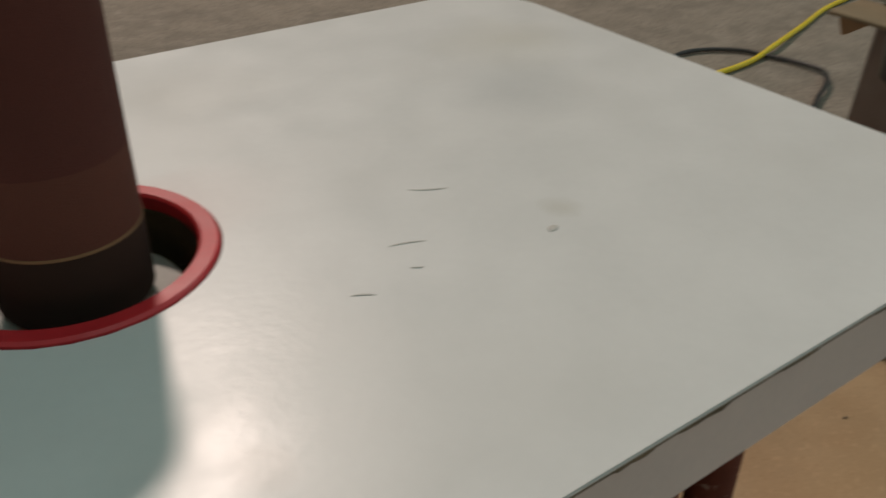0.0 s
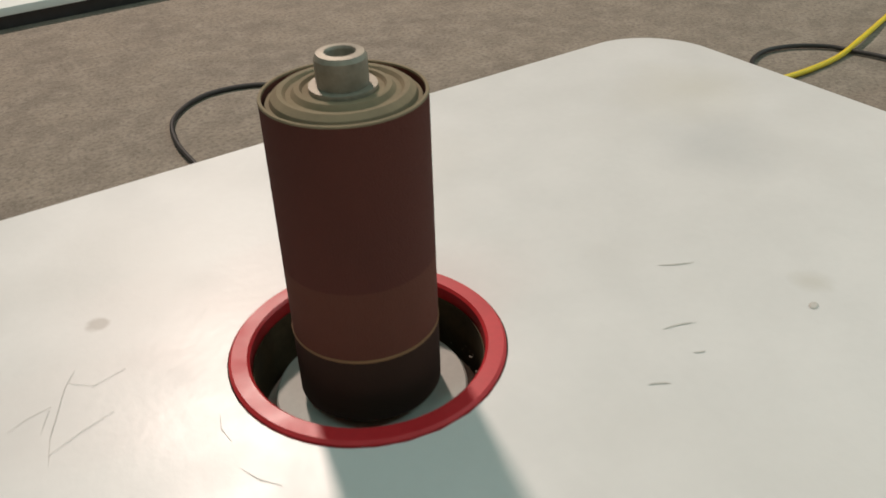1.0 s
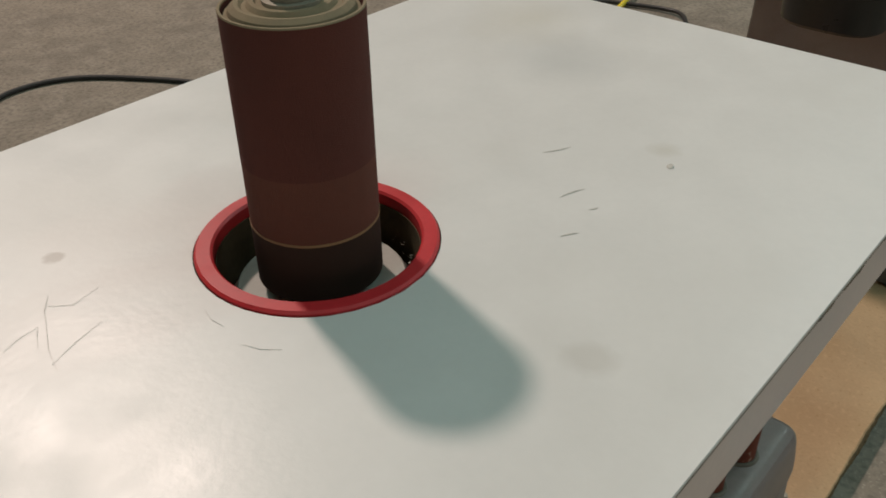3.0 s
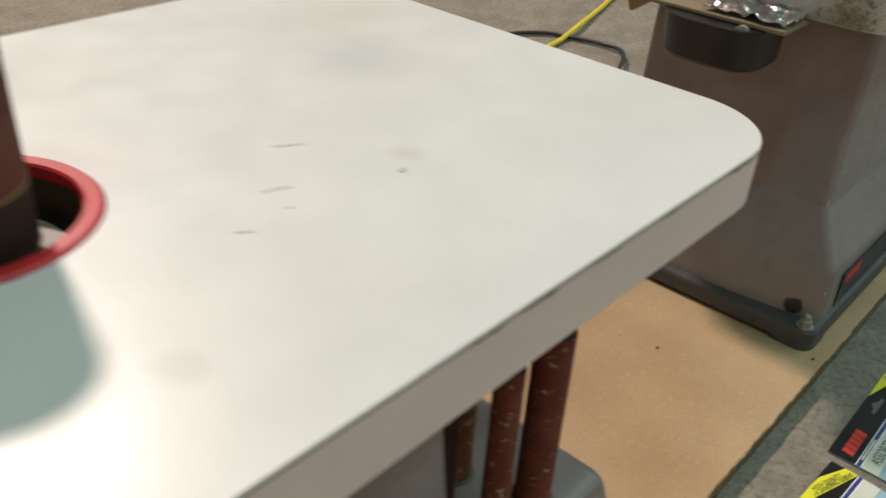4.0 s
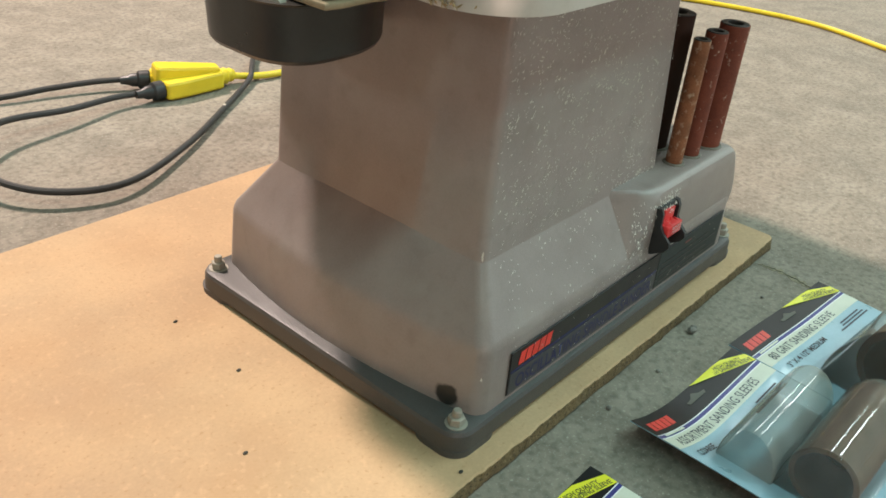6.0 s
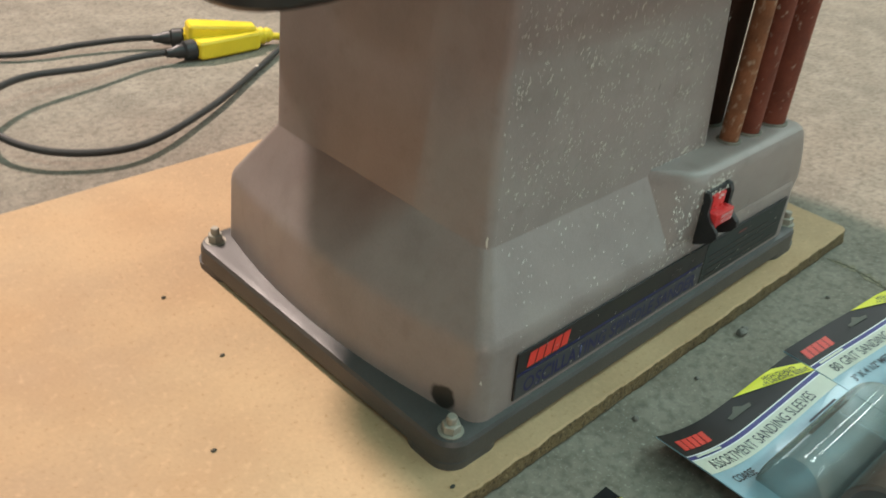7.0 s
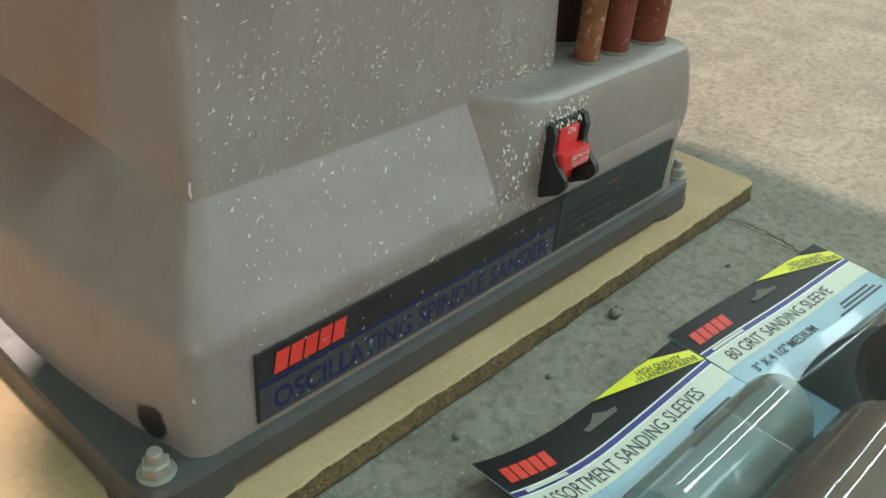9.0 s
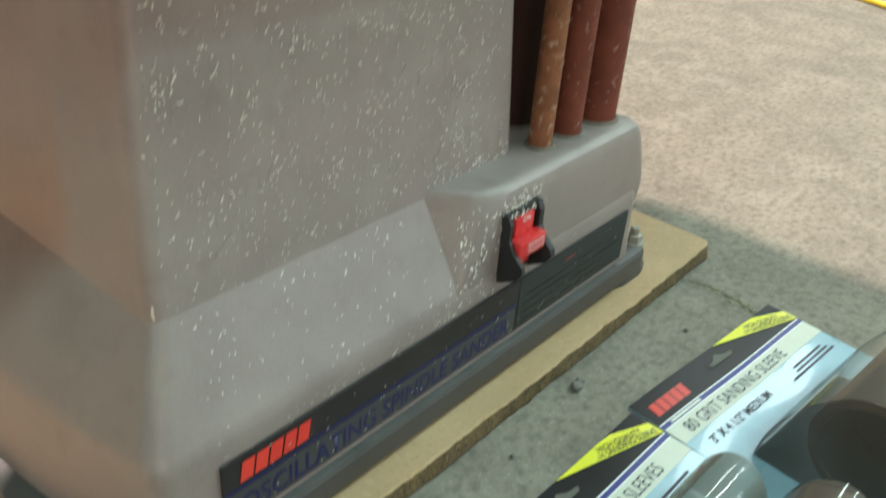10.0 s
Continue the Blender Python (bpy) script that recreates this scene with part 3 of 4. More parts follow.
def far_sander():
    root = thing("spindle_sander", (0, 0, 0), "grey dusty spindle sander with a metal table on the board", "sander")
    sander_body(root, 0.0)
    def o(inset):
        return outline(0.699 + inset, 1.288 - inset, -0.134 + inset, 0.262 - inset, 0.055 - inset, seg=14)
    tb = part("table", loft([(0.3455, o(0.004)), (0.3430, o(0.0015)), (0.3430, o(0.0)), (0.383, o(0.0)), (0.3852, o(0.0008)), (0.3860, o(0.0028))]), ALUMINIUM, root, "bare metal table with a turned-down edge")
    part("table_lip", loft([(0.3795, o(-0.0006)), (0.3815, o(-0.0012)), (0.3835, o(-0.0006))], (False, False)), ALUMINIUM, tb)
    chute = [(0.2985, 0.638, -0.022, 0.062, 0.034), (0.2995, 0.6335, -0.0265, 0.0665, 0.038), (0.3025, 0.6310, -0.029, 0.069, 0.042), (0.3360, 0.6290, -0.031, 0.071, 0.043), (0.3375, 0.6280, -0.032, 0.072, 0.043)]
    part("dust_chute", loft([(h, soft_corners([(x0, y0, r), (0.715, y0, r), (0.776, 0.040, 0.004), (0.776, y1, 0.002), (x0, y1, r)], 10)) for h, x0, y0, y1, r in chute]), SMOKED, root, "smoky black plastic dust chute")
    plate = box(0.646, 0.6975, -0.046, 0.119, 0.3380, 0.3420, 0.0012)
    bmesh.ops.subdivide_edges(plate, edges=plate.edges[:], cuts=3, use_grid_fill=True)
    for v in plate.verts:
        v.co.z += 0.0012 * noise.noise(v.co * 45)
    part("cover_plate", plate, TAN, root, "dusty cover plate over the chute")
    part("screw", lathe([(0, -0.002), (0.0065, -0.002), (0.0065, 0.003), (0, 0.0045)], 20, False, Matrix.Translation((0.640, -0.012, 0.3345)) @ Matrix.Rotation(radians(-90), 4, "Y")), STEEL, root)
    part("card_flap", loft([(0.325, [(0.6470, 0.100), (0.6470, 0.103), (0.6485, 0.103), (0.6485, 0.100)]), (0.3378, [(0.6470, 0.082), (0.6470, 0.108), (0.6485, 0.108), (0.6485, 0.082)])]), FLAP, root, "brown cardboard flap")
    bag = thing("crumpled_foil", (0, 0, 0), "crumpled shiny foil lying on the dusty cover plate", "foil")
    bm = bmesh.new()
    bmesh.ops.create_grid(bm, x_segments=26, y_segments=40, size=0.5, matrix=Matrix.Translation((0.672, -0.006, 0.3490)) @ Matrix.Diagonal((0.046, 0.076, 1, 1)))
    for v in bm.verts:
        q = v.co * 70
        v.co += Vector((0.004 * noise.noise(q + Vector((9, 0, 0))), 0.004 * noise.noise(q + Vector((0, 9, 0))), 0.0065 * abs(noise.noise(q)) + 0.002 * noise.noise(q * 3)))
        v.co.z = max(v.co.z - 0.0035, 0.3436)
    ex = bmesh.ops.extrude_face_region(bm, geom=bm.faces[:])
    bmesh.ops.translate(bm, vec=(0, 0, 0.0003), verts=[v for v in ex["geom"] if isinstance(v, bmesh.types.BMVert)])
    part("sheet", bm, FOIL, bag)
    # label, lettering and switch on the front
    y = -0.1296
    face = pose(0, y, 0, 90, 0, 0)
    lab = part("label", box(0.765, 1.128, y - 0.0002, y + 0.0012, 0.0435, 0.0840), LABEL, root, "black maker's label", smooth=False)
    part("name_field", box(0.766, 0.992, y - 0.0005, y - 0.0002, 0.0440, 0.0635), LABEL_GREY, lab, smooth=False)
    part("data_field", box(0.995, 1.127, y - 0.0005, y - 0.0002, 0.0440, 0.0830), LABEL_DARK, lab, smooth=False)
    part("rule", box(0.766, 0.992, y - 0.0005, y - 0.0002, 0.0645, 0.0662), LABEL_BLUE, lab, smooth=False)
    lettering("lettering", "OSCILLATING SPINDLE SANDER", 0.212, 0.0125, pose(0.774, y - 0.0007, 0.0468, 90, 0, 0), LABEL_BLUE, lab, 0.012)
    for i in range(5):
        w = 0.0074
        part("logo_bar", flat([(0, 0), (w, 0), (w + 0.002, 0.0118), (0.002, 0.0118)]), INK_RED, lab).matrix_basis = pose(0.7745 + i * 0.0087, y - 0.0005, 0.0688, 90, 0, 0)
    for i in range(4):
        part("text_bar", flat([(0, 0), (0.118 - 0.02 * (i % 2), 0), (0.118 - 0.02 * (i % 2), 0.0016), (0, 0.0016)]), LABEL, lab).matrix_basis = pose(1.001, y - 0.0007, 0.048 + i * 0.0065, 90, 0, 0)
    part("red_mark", flat([(0, 0), (0.013, 0), (0.013, 0.002), (0, 0.002)]), DULL_RED, lab).matrix_basis = pose(1.045, y - 0.0007, 0.0755, 90, 0, 0)
    yf = -0.1263
    sw = part("switch", box(0.9725, 1.0060, yf - 0.0025, yf + 0.004, 0.0915, 0.1375, 0.0010), BLACK, root, "black switch plate")
    for gx, gw in ((0.9715, 0.0030), (1.0015, 0.0045)):
        bm = bmesh.new()
        prof = [(yf + 0.002, 0.0905), (yf - 0.0030, 0.0915), (yf - 0.0150, 0.0985), (yf - 0.0185, 0.1040), (yf - 0.0175, 0.1085), (yf - 0.0100, 0.1155), (yf - 0.0065, 0.1215), (yf - 0.0065, 0.1325), (yf - 0.0040, 0.1375), (yf + 0.002, 0.1385)]
        a = [bm.verts.new((gx, p, q)) for p, q in prof]
        c = [bm.verts.new((gx + gw, p, q)) for p, q in prof]
        bm.faces.new(a)
        bm.faces.new(c[::-1])
        for i in range(len(prof)):
            j = (i + 1) % len(prof)
            bm.faces.new((a[i], a[j], c[j], c[i]))
        part("guard", bm, BLACK, sw, smooth=False)
    part("rocker", box(0.9790, 0.9980, yf - 0.0050, yf - 0.0020, 0.0975, 0.1335, 0.001), KEY_RED, sw, "red rocker")
    key = part("safety_key", box(0.9748, 1.0013, yf - 0.0130, yf - 0.004, 0.1100, 0.1212, 0.0010), KEY_RED, sw, "red removable safety key")
    for w, zz, ww in (("REMOVE", 0.1163, 0.0160), ("TO LOCK", 0.1120, 0.0170)):
        lettering("lettering", w, ww, 0.0030, pose(0.9830, yf - 0.0132, zz, 90, 0, 0), INK_WHITE, key)
    lettering("lettering", "ON", 0.0075, 0.0038, pose(0.985, yf - 0.0057, 0.1298, 90, 0, 0), INK_WHITE, sw)
    return root


far = far_sander()


def sleeves():
    g = "sleeves standing in the sander's shelf"
    for x, y, r, l, m, lb in ((1.040, -0.101, 0.0078, 0.118, RUST_TAN, "thin tan-brown worn sanding sleeve standing in the shelf"), (1.071, -0.100, 0.0102, 0.120, RUST, "rust-brown sanding sleeve standing in the shelf"),
                              (1.110, -0.099, 0.0138, 0.121, RUST, "thick dusty rust-brown sanding sleeve in the shelf"), (1.062, -0.062, 0.0170, 0.130, ABRASIVE_DARK, "blackened sanding sleeve standing against the housing")):
        rod_sleeve("sanding_sleeve", (x, y, 0.153), r, l, m, lb, g)
        part("socket_rim", lathe([(r + 0.0002, 0), (r + 0.0026, 0), (r + 0.0022, 0.0012), (r + 0.0012, 0.0020), (r + 0.0002, 0.0018)], 32, True, Matrix.Translation((x, y, 0.1528))), DUST_GREY, far if x > 0.6 else near, "dusty socket rim")
    for x, y, r, l, m, lb in ((0.2445, -0.112, 0.0112, 0.128, RUST, "rust-brown sanding sleeve under the white table"), (0.2070, -0.111, 0.0082, 0.124, RUST, "thin rust-brown sanding sleeve under the white table"),
                              (0.2260, -0.064, 0.0115, 0.145, RUST_TAN, "tan-brown sanding sleeve standing behind the others"), (0.1850, -0.088, 0.0080, 0.135, ABRASIVE_DARK, "narrow dark sleeve beside the housing"), (0.1930, -0.055, 0.0130, 0.150, ABRASIVE_DARK, "blackened sleeve in the dark beside the housing")):
        rod_sleeve("sanding_sleeve", (x, y, 0.153), r, l, m, lb, g)
        part("socket_rim", lathe([(r + 0.0002, 0), (r + 0.0026, 0), (r + 0.0022, 0.0012), (r + 0.0012, 0.0020), (r + 0.0002, 0.0018)], 32, True, Matrix.Translation((x, y, 0.1528))), DUST_GREY, far if x > 0.6 else near, "dusty socket rim")


sleeves()


def flecks():
    """Wood and paint dust stuck to the front and edges of the far sander."""
    rnd = random.Random(7)
    bm = bmesh.new()

    def front_y(h):
        k = [(TOP + 0.020, -0.1290), (TOP + 0.075, -0.1270), (TOP + 0.085, -0.1240), (TOP + 0.1310, -0.0949), (TOP + 0.1328, -0.0943), (TOP + 0.330, -0.0890)]
        for (a, ya), (b, yb) in zip(k, k[1:]):
            if h <= b:
                return ya + (yb - ya) * max(0, h - a) / (b - a)
        return k[-1][1]

    def sliver(x, y, h, length, width, ang, lift=0.0003, bm=bm):
        bow = rnd.gauss(0, 0.5) * width
        dx, dz = math.cos(ang), math.sin(ang)
        pts = []
        for f, w in ((0, 0.2), (0.35, 1.0), (0.7, 0.7), (1, 0.15), (0.7, -0.7), (0.35, -0.9)):
            a = (f - 0.5) * length + rnd.uniform(-0.12, 0.12) * length
            w = w * rnd.uniform(0.45, 1.35) + bow / width * (1 - (2 * f - 1) ** 2)
            px, pz = x + a * dx - w * width * dz * 0.5, h + a * dz + w * width * dx * 0.5
            pts.append(bm.verts.new((px, front_y(pz) + (y - front_y(h)) - lift - 0.0002 * rnd.random(), pz)))
        bm.faces.new(pts)
    faint = bmesh.new()
    for _ in range(420):
        x, h = 0.768 + 0.24 * rnd.random(), 0.158 + 0.18 * rnd.random()
        sliver(x, front_y(h), h, 0.003 + 0.006 * rnd.random(), 0.0004 + 0.0007 * rnd.random(), rnd.gauss(1.0, 0.4), 0.0001, faint)
    nests = [(0.772 + 0.22 * rnd.random(), 0.16 + 0.17 * rnd.random()) for _ in range(110)]
    for nx, nh in nests:
        for _ in range(rnd.randint(2, 6)):
            x, h = nx + rnd.gauss(0, 0.003), nh + rnd.gauss(0, 0.004)
            sliver(x, front_y(h), h, 0.0008 + 0.0022 * rnd.random(), 0.0005 + 0.0009 * rnd.random(), rnd.gauss(0.8, 0.6))
    for _ in range(980):
        u = rnd.random()
        x = 0.768 + 0.24 * rnd.random()
        if u < 0.86:
            h = 0.155 + 0.185 * rnd.random() ** 0.9
        elif u < 0.93:
            h = 0.09 + 0.07 * rnd.random() ** 0.6
            x = 0.775 + 0.14 * rnd.random()
        else:
            h, x = 0.085 + 0.02 * abs(rnd.gauss(0, 0.5)), 0.80 + 0.17 * rnd.random()
        l = min(0.0070, 0.0010 + abs(rnd.gauss(0, 0.0021)) * (1.7 if rnd.random() < 0.10 else 0.6))
        sliver(x, front_y(h), h, l, 0.0004 + 0.0010 * rnd.random() ** 2, rnd.gauss(0.8, 0.55))
    for _ in range(45):
        x, h = 0.925 + 0.09 * abs(rnd.gauss(0, 0.45)), 0.097 + 0.05 * rnd.random()
        sliver(min(x, 1.10), -0.1263, h, 0.0012 + 0.002 * rnd.random(), 0.0008, rnd.gauss(0.9, 0.5), 0.0012)
    for _ in range(170):
        x, h = 0.765 + 0.30 * rnd.random() ** 1.3, 0.05 + 0.105 * rnd.random()
        sliver(x, front_y(h), h, 0.0007 + 0.0016 * rnd.random(), 0.0004 + 0.0006 * rnd.random(), rnd.gauss(0.9, 0.6), 0.0018)
    for _ in range(60):
        x, h = 0.78 + 0.36 * rnd.random(), 0.045 + 0.04 * rnd.random()
        sliver(x, -0.1304, h, 0.001 + 0.002 * rnd.random(), 0.0006, rnd.gauss(0.9, 0.5), 0.0006)
    for _ in range(120):
        x = 0.938 + 0.075 * rnd.random()
        h = 0.150 + 0.010 * abs(rnd.gauss(0, 0.7))
        sliver(x, front_y(h), h, 0.001 + 0.0022 * rnd.random(), 0.0006 + 0.0012 * rnd.random(), rnd.gauss(0.6, 0.8), 0.0006)
    for _ in range(70):
        x, h = 0.9895 + rnd.gauss(0, 0.009), 0.136 + abs(rnd.gauss(0, 0.006))
        sliver(x, -0.1265, min(h, 0.149), 0.001 + 0.002 * rnd.random(), 0.0005 + 0.0007 * rnd.random(), rnd.gauss(1.0, 0.6), 0.0012 + (0.004 if h < 0.139 else 0.0))
    for _ in range(60):
        h = 0.100 + 0.045 * rnd.random()
        x = 0.9325 + (h - 0.098) * rnd.random() + 0.012 * rnd.random()
        y = -0.1268 if x > 0.9325 + 0.6 * (h - 0.098) else front_y(h) - 0.010
        sliver(x, min(y, -0.118), h, 0.001 + 0.002 * rnd.random(), 0.0005 + 0.0007 * rnd.random(), rnd.gauss(0.9, 0.6), 0.0008)
    for cx, cy, z0, z1, wd in ((0.73645, -0.12355, 0.056, 0.074, 0.0036), (0.7375, -0.1222, 0.088, 0.093, 0.0028), (0.76265, -0.09245, 0.149, 0.158, 0.0024)):
        pts = []
        for f, k in ((0, 0.3), (0.2, 1), (0.55, 0.6), (0.85, 0.9), (1, 0.2), (0.85, -0.5), (0.5, -1), (0.2, -0.6)):
            w = k * wd * 0.35
            pts.append(bm.verts.new((cx - 0.0006 + w * 0.70, cy - 0.0006 - w * 0.70 + abs(w) * 0.1, z0 + f * (z1 - z0))))
        bm.faces.new(pts)
    tagged(part("dust_smears", faint, FAINT, smooth=False), "faint grey dust smears on the grey housing", "dust", kind="stuff")
    tagged(part("dust_flecks", bm, FLECK, smooth=False), "white dust flecks stuck to the grey housing", "dust", kind="stuff")


flecks()


def shavings():
    """Tan dust and curls caught on the west edge of the metal table."""
    rnd = random.Random(5)
    bm = bmesh.new()
    for _ in range(260):
        y = -0.078 + rnd.gauss(0, 0.012)
        z = 0.345 + 0.040 * rnd.random() ** 1.4
        x = 0.6986 if y > -0.079 else 0.754 - math.sqrt(max(0.0, 0.0554 ** 2 - (y + 0.079) ** 2))
        a, l, w = rnd.uniform(0, math.pi), 0.0012 + 0.004 * rnd.random() ** 2, 0.0004 + 0.0006 * rnd.random()
        dy, dz = math.cos(a), math.sin(a)
        pts = [(-l, 0), (0, w), (l, 0.2 * w), (0, -w)]
        bm.faces.new([bm.verts.new((x - 0.0004 - 0.0012 * rnd.random(), y + u * dy - v * dz, z + u * dz + v * dy)) for u, v in pts])
    tagged(part("wood_shavings", bm, SHAVING, smooth=False), "tan wood dust and shavings on the metal table's edge", "dust", kind="stuff")


shavings()


# ---- sleeve packages on the floor ----
def package(at, turn, tubes, title, size_words, part_row, curl=0.0, group="sleeve packages on the floor", label="", flare=0.10):
    root = thing("sleeve_package", (*at, 0.0012), label, "package", group, turn)
    w, ln = 0.190, 0.205

    def zf(u, v):
        return curl * max(0.0, 1 - u / 0.085) ** 2 + 0.0008 * math.sin(u * 40 + v * 23)

    def grid(u0, u1, v0, v1, lift, nu=24, nv=6, back=False):
        bm = bmesh.new()
        g = [[bm.verts.new((u0 + (u1 - u0) * i / nu, -(v0 + (v1 - v0) * j / nv), zf(u0 + (u1 - u0) * i / nu, v0 + (v1 - v0) * j / nv) + lift)) for i in range(nu + 1)] for j in range(nv + 1)]
        for j in range(nv):
            for i in range(nu):
                bm.faces.new((g[j][i], g[j + 1][i], g[j + 1][i + 1], g[j][i + 1]))
        if back:
            ex = bmesh.ops.extrude_face_region(bm, geom=bm.faces[:])
            bmesh.ops.translate(bm, vec=(0, 0, -0.0008), verts=[e for e in ex["geom"] if isinstance(e, bmesh.types.BMVert)])
        return bm

    def bend(ob):
        for v in ob.data.vertices:
            v.co.z += zf(v.co.x, -v.co.y)
        return ob
    card = part("card", grid(0, w, 0, ln, 0.0, 32, 16, True), CARD_BLUE, root, "glossy pale blue backing card")
    part("header", grid(0, w, 0, 0.0245, 0.0004), CARD_BLACK, card, "glossy black header")
    for a, b, m in ((0.0245, 0.0255, INK_WHITE), (0.0255, 0.0290, CARD_NAVY), (0.0290, 0.0300, INK_WHITE)):
        part("stripe", grid(0, w, a, b, 0.0004, 24, 1), m, card)
    part("title_strip", grid(0, w, 0.0300, 0.0448, 0.0004), CARD_CREAM, card, "cream title strip")
    ban = part("banner", flat([(0.106, -0.0004), (0.150, -0.0003), (0.162, -0.0012), (0.1898, -0.0130), (0.1898, -0.0243)][::-1], 0.0002), CARD_YELLOW, card, "yellow slanted banner", smooth=False)
    for v in ban.data.vertices:
        v.co.z += zf(v.co.x, -v.co.y) + 0.0008
    ang = -15.5
    for words, bx, by, bw in (("HIGH QUALITY", 0.1440, -0.0057, 0.036), ("CLOTH SANDING SLEEVE", 0.1270, -0.0058, 0.0615)):
        ob = lettering("lettering", words, bw, 0.0043, pose(bx, by, 0, 0, 0, ang), INK_BLACK, ban, 0.01)
        for v in ob.data.vertices:
            v.co.z += zf(v.co.x, -v.co.y) + 0.0013
    for i in range(5):
        q = 0.0068
        ob = part("logo_bar", flat([(0, 0), (q, 0), (q + 0.0022, 0.0105), (0.0022, 0.0105)]), INK_RED, card, smooth=False)
        ob.data.transform(Matrix.Translation((0.008 + i * 0.0079, -0.0195, 0.0006)))
        bend(ob)
    hole = part("hang_hole", flat([(0.083, -0.0145), (0.110, -0.0145), (0.112, -0.0115), (0.1035, -0.0105), (0.0965, -0.0065), (0.0895, -0.0105), (0.081, -0.0115)][::-1], 0.0002), HOLE, card, "punched hanging hole", smooth=False)
    hole.data.transform(Matrix.Translation((0, 0, 0.0010)))
    bend(hole)
    ob = lettering("lettering", title, 0.148 if len(title) > 22 else 0.128, 0.0090, Matrix.Translation((0.013, -0.0420, 0.0007)), CARD_INK, card, 0.0)
    bend(ob)
    for i, (bx, bw) in enumerate(size_words[1]):
        bend_me = part("text_bar", flat([(bx, -0.0535 - 0.0035 * i), (bx + bw, -0.0535 - 0.0035 * i), (bx + bw, -0.0518 - 0.0035 * i), (bx, -0.0518 - 0.0035 * i)]), CARD_INK, card, smooth=False)
        bend_me.data.transform(Matrix.Translation((0, 0, 0.0006)))
        bend(bend_me)
    if size_words[0]:
        ob = lettering("lettering", size_words[0], size_words[2], 0.0062, Matrix.Translation((0.016, -0.0575, 0.0007)), INK_BLACK, card, 0.012)
        bend(ob)
    if part_row:
        ob = part("text_bar", flat([(0.010, -0.0284), (0.045, -0.0284), (0.045, -0.0264), (0.010, -0.0264)]), CARD_CREAM, card, smooth=False)
        ob.data.transform(Matrix.Translation((0, 0, 0.0009)))
        bend(ob)
    for x0, x1, yc, r, m, lb in tubes:
        rot = Matrix.Translation((x0, yc, r + 0.002)) @ Matrix.Rotation(radians(90), 4, "Y")
        if m is not None:
            s = part("sleeve", lathe([(r * 0.80, 0), (r * 0.965, 0), (r * 0.965, x1 - x0), (r * 0.80, x1 - x0)], 48, True, rot), m, root, lb)
            part("sleeve_core", lathe([(0, 0.05), (r * 0.80, 0.05), (r * 0.80, 0.052), (0, 0.052)], 32, False, rot), ABRASIVE_DARK, s)
        # clear half-round bubble standing on the card
        bm = bmesh.new()
        rr, n = r + 0.0016, 28
        rings = []
        for x, k in ((x0 - 0.004, 0.97), (x0 - 0.0025, 0.995), (x0 + 0.01, 1.0), ((x0 + x1) / 2, 1.002), (x1 - 0.01, 1.0), (x1 + 0.0025, 0.995), (x1 + 0.004, 0.97)):
            ring = []
            for i in range(n + 1):
                a = math.pi * i / n
                c, si = math.cos(a), math.sin(a)
                ring.append(bm.verts.new((x, yc + rr * k * c * (1 + flare * (1 - si)), 0.0012 + (rr * k + r + 0.001) * si ** 0.72)))
            rings.append(ring)
        for a, b in zip(rings, rings[1:]):
            for i in range(n):
                bm.faces.new((a[i], a[i + 1], b[i + 1], b[i]))
        bm.faces.new(rings[0])
        bm.faces.new(rings[-1][::-1])
        part("blister", bm, CLEAR if m is not None else CLOUDY, root, "clear plastic blister" if m is not None else lb)
    return root


HOLE = material("dark_hole", (0.14, 0.13, 0.11), 0.8)
CARD_INK = material("soft_black_ink", (0.05, 0.05, 0.07), 0.5)
BARS_A = [(0.130, 0.040), (0.128, 0.046), (0.118, 0.060)]
package((1.030, -0.2035), -5.3, [(0.030, 0.145, -0.138, 0.038, SLEEVE_BROWN, "thick brown sanding sleeve")], "80 GRIT SANDING SLEEVE", ('3" X 4 1/2" MEDIUM', BARS_A, 0.075), True,
        label="blister package with one thick sanding sleeve on pale blue card", flare=0.55)
package((0.836, -0.2035), -1.5, [(0.040, 0.155, -0.083, 0.020, None, "empty cloudy plastic blister"), (0.046, 0.161, -0.137, 0.027, SLEEVE_ROSY, "rosy brown sanding sleeve")],
        "ASSORTMENT SANDING SLEEVES", ("COARSE", BARS_A, 0.030), True, 0.022, label="curled blister package with one empty bubble and a brown sleeve")
PAIR = [(0.055, 0.170, -0.086, 0.0165, SLEEVE_BROWN, "brown sanding sleeve"), (0.055, 0.170, -0.126, 0.0195, SLEEVE_BROWN, "brown sanding sleeve"), (0.055, 0.170, -0.171, 0.0195, SLEEVE_BROWN, "brown sanding sleeve")]
package((0.6005, -0.2010), 0.5, PAIR, "ASSORTMENT SANDING SLEEVES", ("", BARS_A, 0.03), True, label="blister package of three brown sanding sleeves on blue card")
package((0.400, -0.1985), -3.0, PAIR, "ASSORTMENT SANDING SLEEVES", ("", BARS_A, 0.03), True, label="blister package of brown sleeves lying beside the board")


